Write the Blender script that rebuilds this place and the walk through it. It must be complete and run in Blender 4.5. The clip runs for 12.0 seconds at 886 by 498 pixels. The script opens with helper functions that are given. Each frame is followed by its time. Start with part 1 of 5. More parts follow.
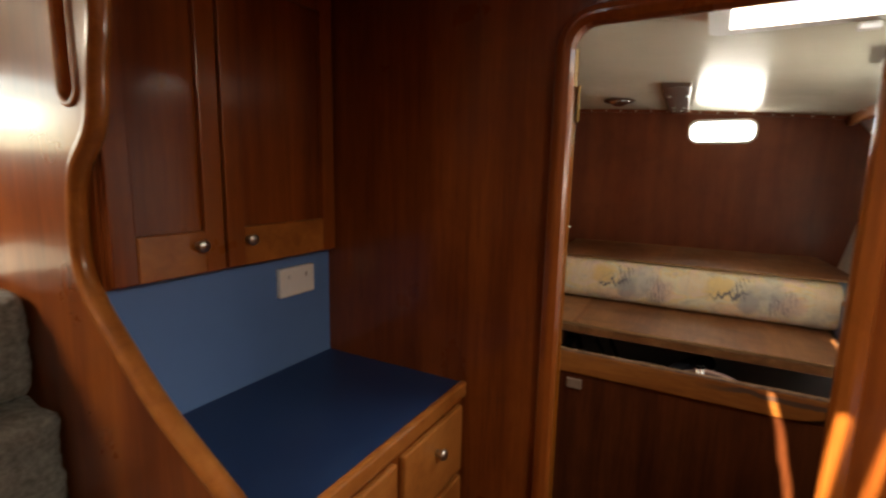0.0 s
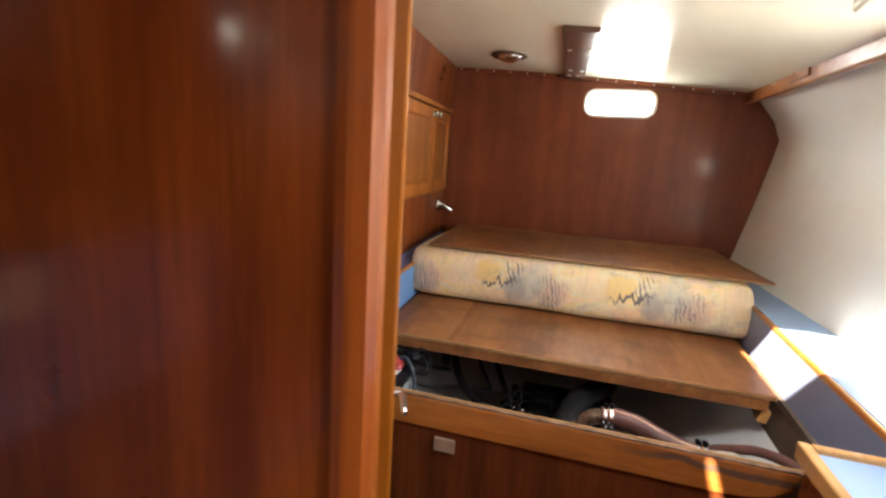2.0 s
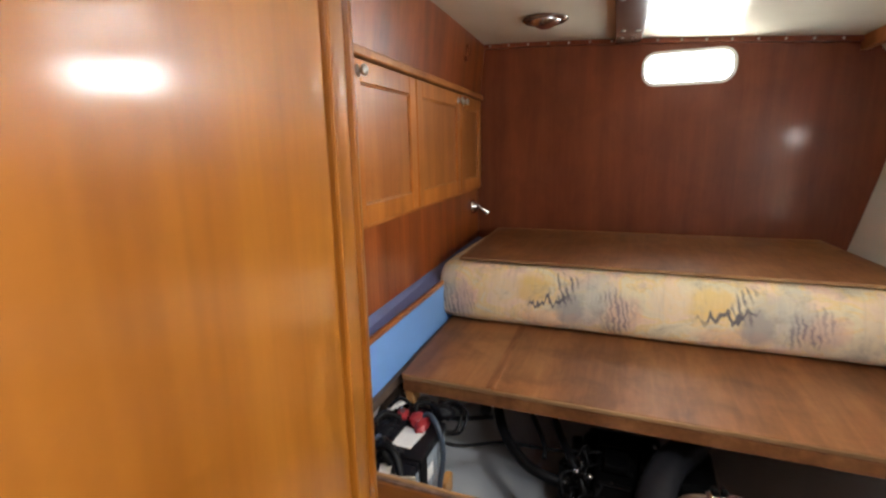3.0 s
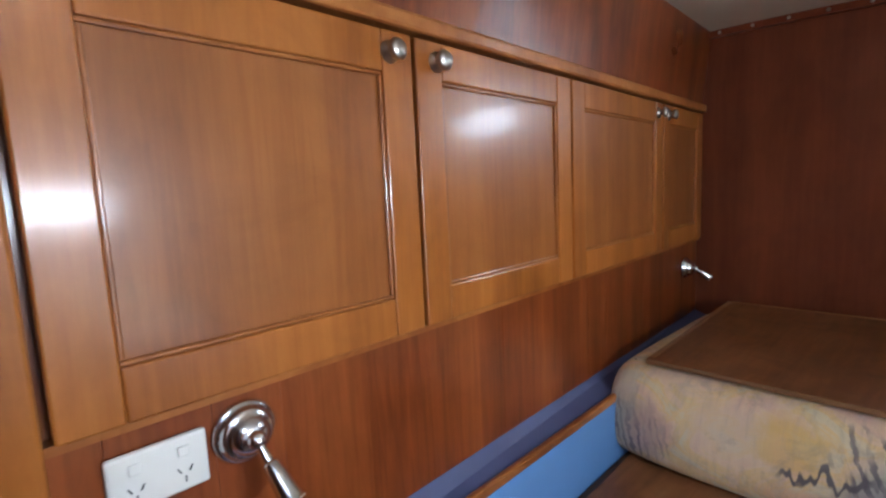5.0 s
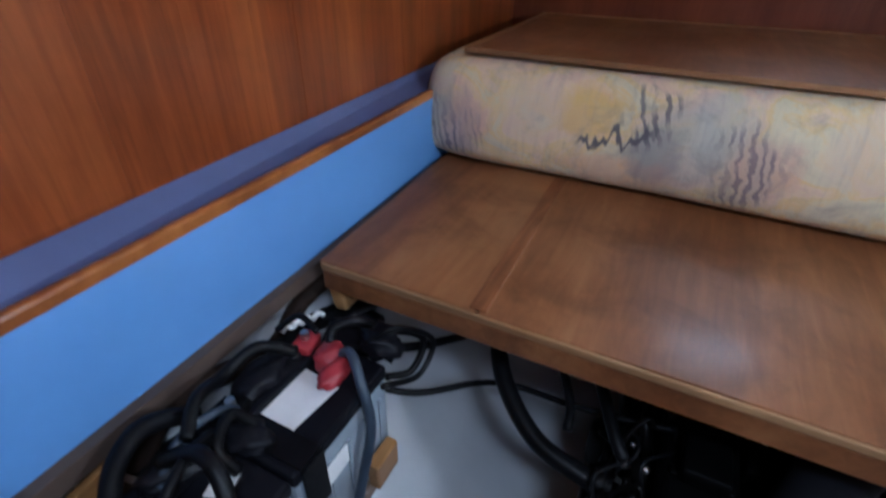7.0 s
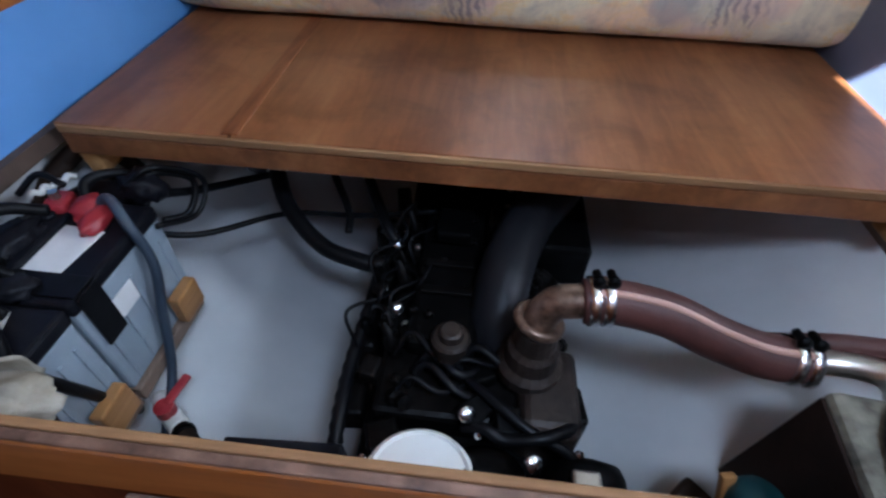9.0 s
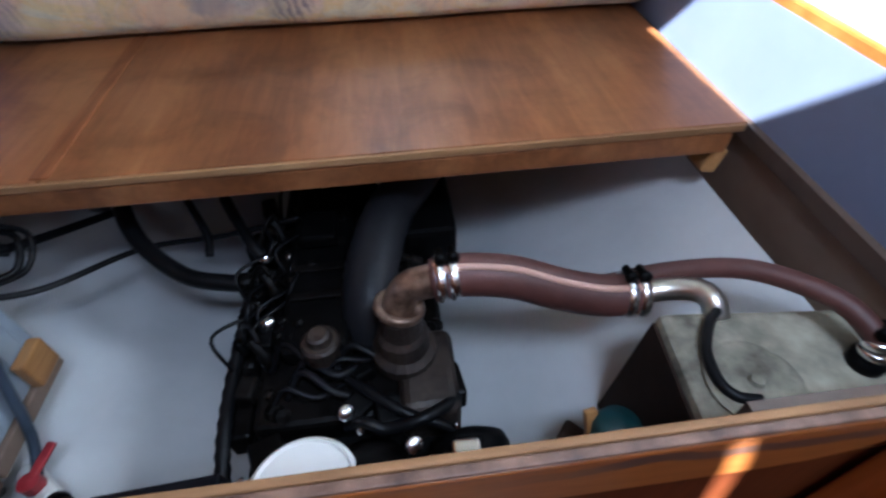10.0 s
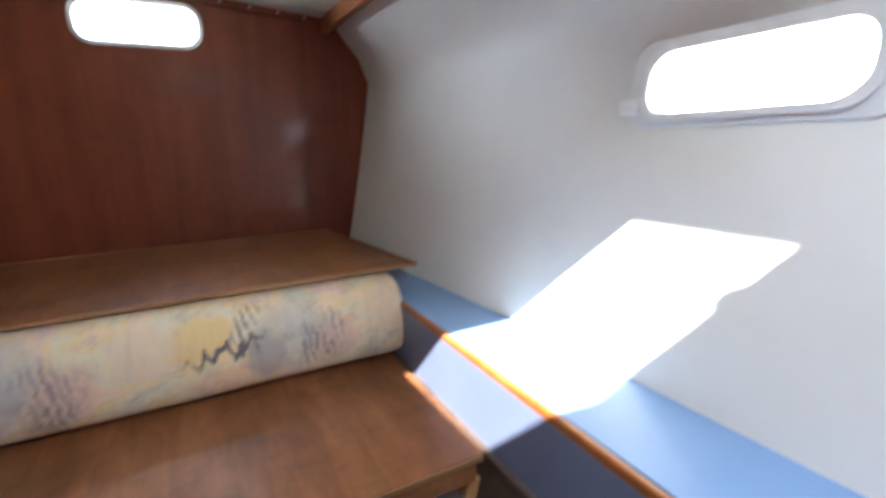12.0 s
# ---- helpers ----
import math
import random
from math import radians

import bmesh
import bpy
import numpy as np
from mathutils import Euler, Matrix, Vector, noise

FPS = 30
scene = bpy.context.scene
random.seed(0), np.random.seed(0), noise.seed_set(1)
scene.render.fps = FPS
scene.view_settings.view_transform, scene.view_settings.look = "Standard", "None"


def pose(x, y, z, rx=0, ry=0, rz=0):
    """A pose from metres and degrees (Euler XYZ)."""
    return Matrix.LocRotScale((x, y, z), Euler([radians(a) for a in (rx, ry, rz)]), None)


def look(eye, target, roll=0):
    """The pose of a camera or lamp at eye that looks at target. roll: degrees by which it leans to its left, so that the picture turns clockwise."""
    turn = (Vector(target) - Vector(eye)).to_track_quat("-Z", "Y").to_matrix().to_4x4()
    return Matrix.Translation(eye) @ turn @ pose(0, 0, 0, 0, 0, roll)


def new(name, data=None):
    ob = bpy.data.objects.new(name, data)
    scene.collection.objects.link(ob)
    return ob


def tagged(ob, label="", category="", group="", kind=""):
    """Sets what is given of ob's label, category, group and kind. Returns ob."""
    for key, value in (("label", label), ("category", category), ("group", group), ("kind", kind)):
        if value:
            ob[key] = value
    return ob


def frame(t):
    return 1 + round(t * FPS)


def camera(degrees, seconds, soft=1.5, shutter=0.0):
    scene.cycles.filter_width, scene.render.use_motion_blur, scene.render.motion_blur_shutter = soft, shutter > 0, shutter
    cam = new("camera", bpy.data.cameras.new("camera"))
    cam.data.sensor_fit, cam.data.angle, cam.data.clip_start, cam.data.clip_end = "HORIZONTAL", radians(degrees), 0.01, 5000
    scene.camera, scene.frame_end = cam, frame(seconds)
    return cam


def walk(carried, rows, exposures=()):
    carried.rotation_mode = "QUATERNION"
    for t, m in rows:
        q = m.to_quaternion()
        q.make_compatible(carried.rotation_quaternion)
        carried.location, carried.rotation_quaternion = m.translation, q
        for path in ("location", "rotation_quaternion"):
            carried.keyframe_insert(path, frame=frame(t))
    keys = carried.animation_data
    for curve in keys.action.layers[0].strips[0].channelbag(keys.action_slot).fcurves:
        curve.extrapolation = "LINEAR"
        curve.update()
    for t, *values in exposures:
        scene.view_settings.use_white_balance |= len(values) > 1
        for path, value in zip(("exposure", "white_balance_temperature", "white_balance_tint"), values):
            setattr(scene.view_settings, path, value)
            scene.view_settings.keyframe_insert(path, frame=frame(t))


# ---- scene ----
cam = camera(86.0, 12.0, soft=2.3, shutter=0.4)
PATH = [
    (0, (0.146, -2.429, 1.458), (-0.810, -0.701, 1.138), 1.2),
    (0.5, (0.145, -2.390, 1.454), (-0.994, -0.777, 1.131), 1.3),
    (1, (0.072, -2.214, 1.449), (-0.833, -0.462, 1.112), 2.9),
    (1.5, (0.014, -1.983, 1.453), (-0.533, -0.104, 1.039), 2.0),
    (2, (0.018, -1.705, 1.421), (-0.508, 0.183, 1.023), 3.7),
    (2.5, (0.032, -1.505, 1.397), (-0.627, 0.324, 0.923), 1.8),
    (3, (-0.036, -1.271, 1.417), (-0.759, 0.546, 0.998), -1.1),
    (3.5, (-0.084, -1.086, 1.410), (-1.056, 0.626, 1.058), -3.3),
    (3.7, (-0.097, -0.999, 1.407), (-1.317, 0.561, 1.131), -3.3),
    (5.3, (-0.164, -0.570, 1.420), (-1.636, 0.761, 1.171), -2.8),
    (5.5, (-0.162, -0.555, 1.410), (-1.559, 0.839, 1.085), -1.0),
    (6, (-0.201, -0.516, 1.337), (-1.387, 0.997, 0.768), 0.0),
    (6.5, (-0.189, -0.516, 1.266), (-1.121, 0.996, 0.324), -1.3),
    (7, (-0.201, -0.516, 1.167), (-0.949, 0.994, 0.080), 1.0),
    (7.5, (-0.150, -0.530, 1.115), (-0.742, 0.901, -0.151), 0.4),
    (9.3, (0.044, -0.636, 1.117), (0.011, 0.779, -0.296), 2.0),
    (9.5, (0.073, -0.632, 1.117), (0.087, 0.775, -0.304), 1.5),
    (10, (0.133, -0.635, 1.125), (0.289, 0.754, -0.305), -1.2),
    (10.5, (0.196, -0.636, 1.134), (0.595, 0.773, -0.228), -1.1),
    (11, (0.199, -0.641, 1.219), (0.715, 0.983, 0.171), -2.5),
    (11.5, (0.176, -0.678, 1.277), (0.786, 1.067, 0.515), -3.0),
    (12, (0.239, -0.723, 1.324), (1.177, 0.989, 0.892), -1.3),
]
EXPOSURES = [(0, 2.68, 8000, 10), (0.5, 3.15, 7900, 10), (1.0, 3.56, 7700, 10), (1.5, 3.86, 7500, 10), (2.0, 3.86, 7300, 10), (3.0, 3.55, 6900, 10), (3.5, 3.35, 6600, 10), (5.5, 3.15, 5500, 10), (7.0, 3.12, 5150, 10), (9.5, 3.27, 5150, 10), (10.5, 3.54, 5350, 10), (12, 3.2, 5650, 10)]
walk(cam, [(t, look(eye, target, roll)) for t, eye, target, roll in PATH], EXPOSURES)

# ---- daylight ----
SUN_WAY = Vector((0.32, 0.70, -0.69)).normalized()
world = bpy.data.worlds.new("sky")
scene.world = world
world.use_nodes = True
wn = world.node_tree.nodes
sky = wn.new("ShaderNodeTexSky")
sky.sky_type, sky.sun_disc = "NISHITA", False
sky.sun_elevation = math.asin(-SUN_WAY.z)
sky.sun_rotation = math.atan2(-SUN_WAY.x, -SUN_WAY.y)
world.node_tree.links.new(sky.outputs[0], wn["Background"].inputs[0])
wn["Background"].inputs[1].default_value = 0.12

sun_data = bpy.data.lights.new("sun", "SUN")
sun_data.energy, sun_data.angle, sun_data.color = 5.0, radians(0.6), (1.0, 0.93, 0.8)
sun = new("sun", sun_data)
sun.matrix_world = Matrix.Translation((-3, -6, 6)) @ SUN_WAY.to_track_quat("-Z", "Y").to_matrix().to_4x4()


def sky_lamp(name, place, way, wide, high, watts, color):
    """Skylight through one opening; the saloon fill and glint openings are added ones."""
    data = bpy.data.lights.new(name, "AREA")
    data.shape, data.size, data.size_y, data.energy, data.color = "RECTANGLE", wide, high, watts, color
    ob = new(name, data)
    ob.matrix_world = look(place, Vector(place) + Vector(way))
    return ob


sky_lamp("hatch_skylight", (0.40, -1.0, 2.06), (0, 0, -1), 0.42, 0.32, 1.7, (0.9, 0.96, 1.0))
sky_lamp("aft_window_skylight", (0.178, 1.50, 1.772), (0, -1, 0), 0.40, 0.13, 0.7, (0.92, 0.97, 1.0))
sky_lamp("porthole_skylight", (1.14, -0.24, 1.43), (-1, 0, 0), 0.36, 0.12, 1.5, (0.95, 0.98, 1.0))
# Added fill for bench and blue panel, through an unseen opening in the saloon roof.
sky_lamp("saloon_skylight", (0.95, -2.35, 2.06), (-0.35, 0, -1), 0.5, 0.5, 3.4, (1.0, 0.96, 0.89))
sky_lamp("companionway_skylight", (-2.05, -3.05, 2.06), (0.3, 0.2, -1), 0.6, 0.6, 8.0, (1.0, 0.93, 0.82))
# Added lamp whose mirror image makes the highlight on the curved partition.
sky_lamp("saloon_window_skylight", (-2.68, -2.52, 1.68), (1, 0, 0), 0.3, 0.12, 0.17, (1.0, 0.96, 0.86))


# ---- materials ----
def base_material(name):
    m = bpy.data.materials.new(name)
    m.use_nodes = True
    return m, m.node_tree.nodes, m.node_tree.links, m.node_tree.nodes["Principled BSDF"]


def add_ramp(nodes, stops):
    ramp = nodes.new("ShaderNodeValToRGB")
    while len(ramp.color_ramp.elements) < len(stops):
        ramp.color_ramp.elements.new(0.5)
    for e, (at, col) in zip(ramp.color_ramp.elements, stops):
        e.position, e.color = at, (*col, 1)
    return ramp


def coords(nodes, links, scale, kind="Object"):
    tc, mp = nodes.new("ShaderNodeTexCoord"), nodes.new("ShaderNodeMapping")
    mp.inputs["Scale"].default_value = scale
    links.new(tc.outputs[kind], mp.inputs[0])
    return mp


def noise_node(nodes, links, mp, scale, detail=4.0, rough=0.55, distort=0.0):
    n = nodes.new("ShaderNodeTexNoise")
    n.inputs["Scale"].default_value, n.inputs["Detail"].default_value = scale, detail
    n.inputs["Roughness"].default_value, n.inputs["Distortion"].default_value = rough, distort
    links.new(mp.outputs[0], n.inputs["Vector"])
    return n


def add_bump(nodes, links, source, bsdf, strength, distance):
    b = nodes.new("ShaderNodeBump")
    b.inputs["Strength"].default_value, b.inputs["Distance"].default_value = strength, distance
    links.new(source, b.inputs["Height"])
    links.new(b.outputs[0], bsdf.inputs["Normal"])


def wood(name, dark, mid, light, stretch=(28, 28, 1.6), rough=0.28, coat=0.5, worn=0.06):
    """Varnished veneer: long grain, broad flitches, small wear in the gloss."""
    m, n, l, p = base_material(name)
    grain = noise_node(n, l, coords(n, l, stretch), 3.0, 6.0, 0.6, 0.6)
    broad = noise_node(n, l, coords(n, l, tuple(s * 0.16 for s in stretch)), 2.2, 3.0, 0.5, 0.3)
    mix = n.new("ShaderNodeMix")
    mix.data_type = "FLOAT"
    mix.inputs[0].default_value = 0.66
    l.new(grain.outputs[0], mix.inputs[2])
    l.new(broad.outputs[0], mix.inputs[3])
    info, tone = n.new("ShaderNodeObjectInfo"), n.new("ShaderNodeMapRange")
    tone.inputs[3].default_value, tone.inputs[4].default_value = -0.05, 0.05
    l.new(info.outputs["Random"], tone.inputs[0])
    shade = n.new("ShaderNodeMath")
    l.new(mix.outputs[0], shade.inputs[0])
    l.new(tone.outputs[0], shade.inputs[1])
    ramp = add_ramp(n, [(0.36, dark), (0.5, mid), (0.64, light)])
    l.new(shade.outputs[0], ramp.inputs[0])
    wear = noise_node(n, l, coords(n, l, (1, 1, 1)), 5.0, 5.0)
    stain = noise_node(n, l, coords(n, l, (1, 1, 0.8)), 6.5, 7.0, 0.68, 0.5)
    fade = add_ramp(n, [(0.36, (1 - 2.2 * worn, 1 - 2.4 * worn, 1 - 2.6 * worn)), (0.52, (1, 1, 1)), (0.68, (1 + worn, 1 + worn, 1 + worn))])
    l.new(stain.outputs[0], fade.inputs[0])
    tint = n.new("ShaderNodeMix")
    tint.data_type, tint.blend_type = "RGBA", "MULTIPLY"
    tint.inputs[0].default_value = 1.0
    l.new(ramp.outputs[0], tint.inputs[6])
    l.new(fade.outputs[0], tint.inputs[7])
    l.new(tint.outputs[2], p.inputs["Base Color"])
    mr = n.new("ShaderNodeMapRange")
    mr.inputs[3].default_value, mr.inputs[4].default_value = rough - 0.08, rough + 0.12
    l.new(wear.outputs[0], mr.inputs[0])
    l.new(mr.outputs[0], p.inputs["Roughness"])
    p.inputs["Coat Weight"].default_value, p.inputs["Coat Roughness"].default_value = coat, 0.13
    p.inputs["Specular IOR Level"].default_value = 0.3
    add_bump(n, l, grain.outputs[0], p, 0.04, 0.001)
    return m


def mottled(name, a, b, scale=6.0, rough=0.5, metal=0.0, relief=0.15, depth=0.002, fine=60.0, spread=0.2, coat=0.0, spec=0.5):
    """A plain surface with stains at one scale and grain at another."""
    m, n, l, p = base_material(name)
    mp = coords(n, l, (1, 1, 1))
    big = noise_node(n, l, mp, scale, 5.0, 0.6)
    small = noise_node(n, l, mp, fine, 3.0)
    ramp = add_ramp(n, [(0.5 - spread, a), (0.5 + spread, b)])
    l.new(big.outputs[0], ramp.inputs[0])
    l.new(ramp.outputs[0], p.inputs["Base Color"])
    mr = n.new("ShaderNodeMapRange")
    mr.inputs[3].default_value, mr.inputs[4].default_value = max(0.03, rough - 0.1), min(1, rough + 0.12)
    l.new(big.outputs[0], mr.inputs[0])
    l.new(mr.outputs[0], p.inputs["Roughness"])
    p.inputs["Metallic"].default_value = metal
    p.inputs["Coat Weight"].default_value = coat
    p.inputs["Specular IOR Level"].default_value = spec
    p.inputs["Coat Roughness"].default_value = 0.1
    if relief:
        add_bump(n, l, small.outputs[0], p, relief, depth)
    return m


MAHOGANY = wood("mahogany", (0.120, 0.026, 0.0055), (0.19, 0.045, 0.009), (0.265, 0.072, 0.0135))
# Mahogany with shade put into its colour and its gloss cut, for the engine box.
MAHOGANY_SHADED = wood("mahogany_shaded", (0.050, 0.012, 0.004), (0.085, 0.020, 0.006), (0.125, 0.033, 0.009), rough=0.55, coat=0.0)
MAHOGANY_SHADED.node_tree.nodes["Principled BSDF"].inputs["Specular IOR Level"].default_value = 0.12
MAHOGANY_AFT = wood("mahogany_aft", (0.155, 0.038, 0.015), (0.19, 0.048, 0.019), (0.228, 0.060, 0.023), rough=0.40, coat=0.22)
# Colour for the unseen sole, set dark so less light bounces up from it.
SOLE = wood("low_bounce_sole", (0.018, 0.008, 0.004), (0.034, 0.014, 0.006), (0.052, 0.022, 0.009), stretch=(24, 2, 24), rough=0.45, coat=0.1)
TEAK = wood("teak_veneer", (0.265, 0.080, 0.013), (0.35, 0.112, 0.018), (0.42, 0.145, 0.026), rough=0.32, coat=0.3)
TEAK_PANEL = wood("teak_panel", (0.215, 0.066, 0.014), (0.275, 0.089, 0.019), (0.335, 0.116, 0.026), rough=0.35, coat=0.3)
TEAK_RED = wood("red_veneer", (0.125, 0.026, 0.006), (0.205, 0.046, 0.010), (0.285, 0.075, 0.016), rough=0.3)
TRIM = wood("trim_wood", (0.22, 0.068, 0.015), (0.34, 0.115, 0.026), (0.44, 0.17, 0.043), stretch=(10, 10, 10), rough=0.3)
RAIL = wood("rail_wood", (0.26, 0.12, 0.04), (0.38, 0.19, 0.065), (0.48, 0.26, 0.10), stretch=(30, 1.5, 30), rough=0.35)
BED_WOOD = wood("bed_plywood", (0.140, 0.050, 0.017), (0.215, 0.083, 0.029), (0.29, 0.123, 0.046), stretch=(16, 1.8, 16), rough=0.42, coat=0.12, worn=0.12)
RAW_EDGE = wood("raw_ply_edge", (0.17, 0.085, 0.035), (0.28, 0.15, 0.065), (0.40, 0.24, 0.11), stretch=(2, 40, 60), rough=0.7, coat=0.0)
WORN_LIP = mottled("worn_lip_varnish", (0.055, 0.026, 0.016), (0.20, 0.11, 0.07), 22.0, 0.6, fine=90, relief=0.4, depth=0.003, spread=0.14)
PLY_DARK = mottled("bare_plywood", (0.13, 0.085, 0.06), (0.22, 0.155, 0.115), 4.0, 0.7)
NAVY = mottled("navy_laminate", (0.008, 0.026, 0.084), (0.012, 0.037, 0.108), 8.0, 0.42, fine=220, relief=0.25, depth=0.0006)
BLUE = mottled("blue_laminate", (0.088, 0.185, 0.40), (0.105, 0.215, 0.45), 3.0, 0.4, fine=260, relief=0.1, depth=0.0005)
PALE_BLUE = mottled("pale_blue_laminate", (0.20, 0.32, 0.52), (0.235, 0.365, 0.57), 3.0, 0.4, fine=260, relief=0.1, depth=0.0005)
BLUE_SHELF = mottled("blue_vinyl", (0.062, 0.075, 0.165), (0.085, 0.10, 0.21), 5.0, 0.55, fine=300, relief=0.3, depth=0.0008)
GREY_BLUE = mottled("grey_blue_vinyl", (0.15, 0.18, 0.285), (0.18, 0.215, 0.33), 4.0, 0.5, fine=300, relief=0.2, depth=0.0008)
DOOR_WOOD = wood("door_veneer", (0.195, 0.060, 0.006), (0.25, 0.083, 0.009), (0.305, 0.108, 0.013), rough=0.3)
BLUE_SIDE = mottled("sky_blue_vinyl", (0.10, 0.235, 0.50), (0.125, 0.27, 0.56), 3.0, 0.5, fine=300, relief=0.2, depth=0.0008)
CREAM = mottled("cream_gloss_lining", (0.71, 0.68, 0.54), (0.77, 0.74, 0.60), 2.0, 0.20, fine=14, relief=0.03, depth=0.002)
HULL_WHITE = mottled("white_hull_lining", (0.68, 0.66, 0.60), (0.75, 0.73, 0.68), 2.5, 0.45, fine=40, relief=0.06, depth=0.002)
BILGE = mottled("bilge_paint", (0.42, 0.43, 0.44), (0.60, 0.60, 0.60), 3.5, 0.45, fine=30, relief=0.15, depth=0.003, spread=0.28)
WHITE_PLASTIC = mottled("white_plastic", (0.72, 0.71, 0.67), (0.78, 0.77, 0.73), 4.0, 0.3, relief=0)
CHROME = mottled("chrome", (0.78, 0.78, 0.79), (0.88, 0.88, 0.89), 10.0, 0.2, metal=1.0, relief=0)
BRASS = mottled("brass", (0.60, 0.42, 0.14), (0.72, 0.52, 0.2), 10.0, 0.3, metal=1.0, relief=0)
SCREW = mottled("screw_steel", (0.5, 0.47, 0.42), (0.62, 0.6, 0.55), 40.0, 0.3, metal=1.0, relief=0)
CARPET = mottled("grey_carpet", (0.14, 0.142, 0.125), (0.42, 0.42, 0.375), 75.0, 0.95, fine=300, relief=1.0, depth=0.012, spread=0.22)
DARK_BLOCK = mottled("brown_block", (0.07, 0.035, 0.025), (0.11, 0.06, 0.04), 8.0, 0.22, relief=0.05)
GLASS_FRAME = mottled("port_frame_white", (0.68, 0.68, 0.66), (0.76, 0.76, 0.74), 5.0, 0.35, relief=0)


# ---- shape helpers ----
def part(name, bm, material, parent=None, label="", smooth=False):
    """Links a bmesh as one mesh object, under its thing where one is given."""
    me = bpy.data.meshes.new(name)
    bmesh.ops.recalc_face_normals(bm, faces=bm.faces)
    for face in bm.faces:
        face.smooth = smooth
    bm.to_mesh(me)
    bm.free()
    me.materials.append(material)
    ob = new(name, me)
    ob.parent = parent
    if label:
        ob["label"] = label
    return ob


def structure(name, bm, material, label, category, smooth=False):
    return tagged(part(name, bm, material, smooth=smooth), label, category, kind="structure")


def thing(name, label, category, group=""):
    """An Empty at the origin that gathers the parts of one thing."""
    ob = new(name)
    ob.empty_display_size = 0.05
    return tagged(ob, label, category, group)


def round_edges(bm, r, segments=2, edges=None):
    if r > 0:
        bmesh.ops.bevel(bm, geom=list(edges or bm.edges), offset=r, segments=segments, affect="EDGES", profile=0.5, clamp_overlap=True)
    return bm


def box(x0, x1, y0, y1, z0, z1, r=0.003, segments=2):
    bm = bmesh.new()
    bmesh.ops.create_cube(bm, size=1.0, matrix=Matrix.LocRotScale(((x0 + x1) / 2, (y0 + y1) / 2, (z0 + z1) / 2), None, (abs(x1 - x0), abs(y1 - y0), abs(z1 - z0))))
    return round_edges(bm, r, segments)


def turned_box(size, m, r=0.003, segments=2):
    bm = box(-size[0] / 2, size[0] / 2, -size[1] / 2, size[1] / 2, -size[2] / 2, size[2] / 2, r, segments)
    bm.transform(m)
    return bm


def join(*bms):
    """Several pieces of one part in one bmesh."""
    out = bmesh.new()
    for b in bms:
        me = bpy.data.meshes.new("piece")
        b.to_mesh(me)
        b.free()
        out.from_mesh(me)
        bpy.data.meshes.remove(me)
    return out


PLANES = {"x": lambda a, b, c: (c, a, b), "y": lambda a, b, c: (a, c, b), "z": lambda a, b, c: (a, b, c)}


def slab(loop, axis, c0, c1, holes=(), r=0.0):
    """A flat outline, with holes, extruded from c0 to c1 along an axis."""
    put = PLANES[axis]
    bm = bmesh.new()
    edges = []
    for ring in (loop, *holes):
        vs = [bm.verts.new(put(a, b, c0)) for a, b in ring]
        edges += [bm.edges.new((vs[i], vs[(i + 1) % len(vs)])) for i in range(len(vs))]
    faces = bmesh.ops.triangle_fill(bm, use_beauty=True, use_dissolve=False, edges=edges)["geom"]
    flat = [g for g in faces if isinstance(g, bmesh.types.BMFace)]
    moved = bmesh.ops.extrude_face_region(bm, geom=flat)["geom"]
    way = Vector(put(0, 0, c1 - c0))
    bmesh.ops.translate(bm, vec=way, verts=[g for g in moved if isinstance(g, bmesh.types.BMVert)])
    bmesh.ops.recalc_face_normals(bm, faces=bm.faces)
    if r:
        rim = [e for e in bm.edges if len(e.link_faces) == 2 and e.calc_face_angle(0) > 0.9]
        round_edges(bm, r, 2, rim)
    return bm


def round_rect(a0, a1, b0, b1, r, steps=6):
    pts = []
    for ca, cb, start in ((a1 - r, b1 - r, 0), (a0 + r, b1 - r, 90), (a0 + r, b0 + r, 180), (a1 - r, b0 + r, 270)):
        pts += [(ca + r * math.cos(radians(start + 90 * k / steps)), cb + r * math.sin(radians(start + 90 * k / steps))) for k in range(steps + 1)]
    return pts


def smooth_line(points, steps=8):
    """A Catmull-Rom line through the points."""
    pts = [Vector(p) for p in points]
    ext = [pts[0] * 2 - pts[1], *pts, pts[-1] * 2 - pts[-2]]
    out = []
    for i in range(1, len(ext) - 2):
        a, b, c, d = ext[i - 1 : i + 3]
        for k in range(steps):
            t = k / steps
            out.append(0.5 * (2 * b + (c - a) * t + (2 * a - 5 * b + 4 * c - d) * t * t + (3 * b - a - 3 * c + d) * t ** 3))
    return [*out, pts[-1]]


def tube(points, radius, sides=12, steps=8, ribs=0.0, curved=True):
    """A hose, pipe or cable along a line; ribs: how deep its rings are."""
    line = smooth_line(points, steps) if curved else [Vector(p) for p in points]
    bm, rings, up = bmesh.new(), [], Vector((0.13, 0.21, 0.97))
    for i, p in enumerate(line):
        way = (line[min(i + 1, len(line) - 1)] - line[max(i - 1, 0)]).normalized()
        side = way.cross(up)
        side = side.normalized() if side.length > 1e-4 else way.orthogonal().normalized()
        up = side.cross(way).normalized()
        r = radius(i / (len(line) - 1)) if callable(radius) else radius
        r *= 1 + (ribs if i % 2 else -ribs)
        rings.append([bm.verts.new(p + r * (math.cos(math.tau * k / sides) * side + math.sin(math.tau * k / sides) * up)) for k in range(sides)])
    for a, b in zip(rings, rings[1:]):
        for k in range(sides):
            bm.faces.new((a[k], a[(k + 1) % sides], b[(k + 1) % sides], b[k]))
    bm.faces.new(rings[0])
    bm.faces.new(rings[-1])
    return bm


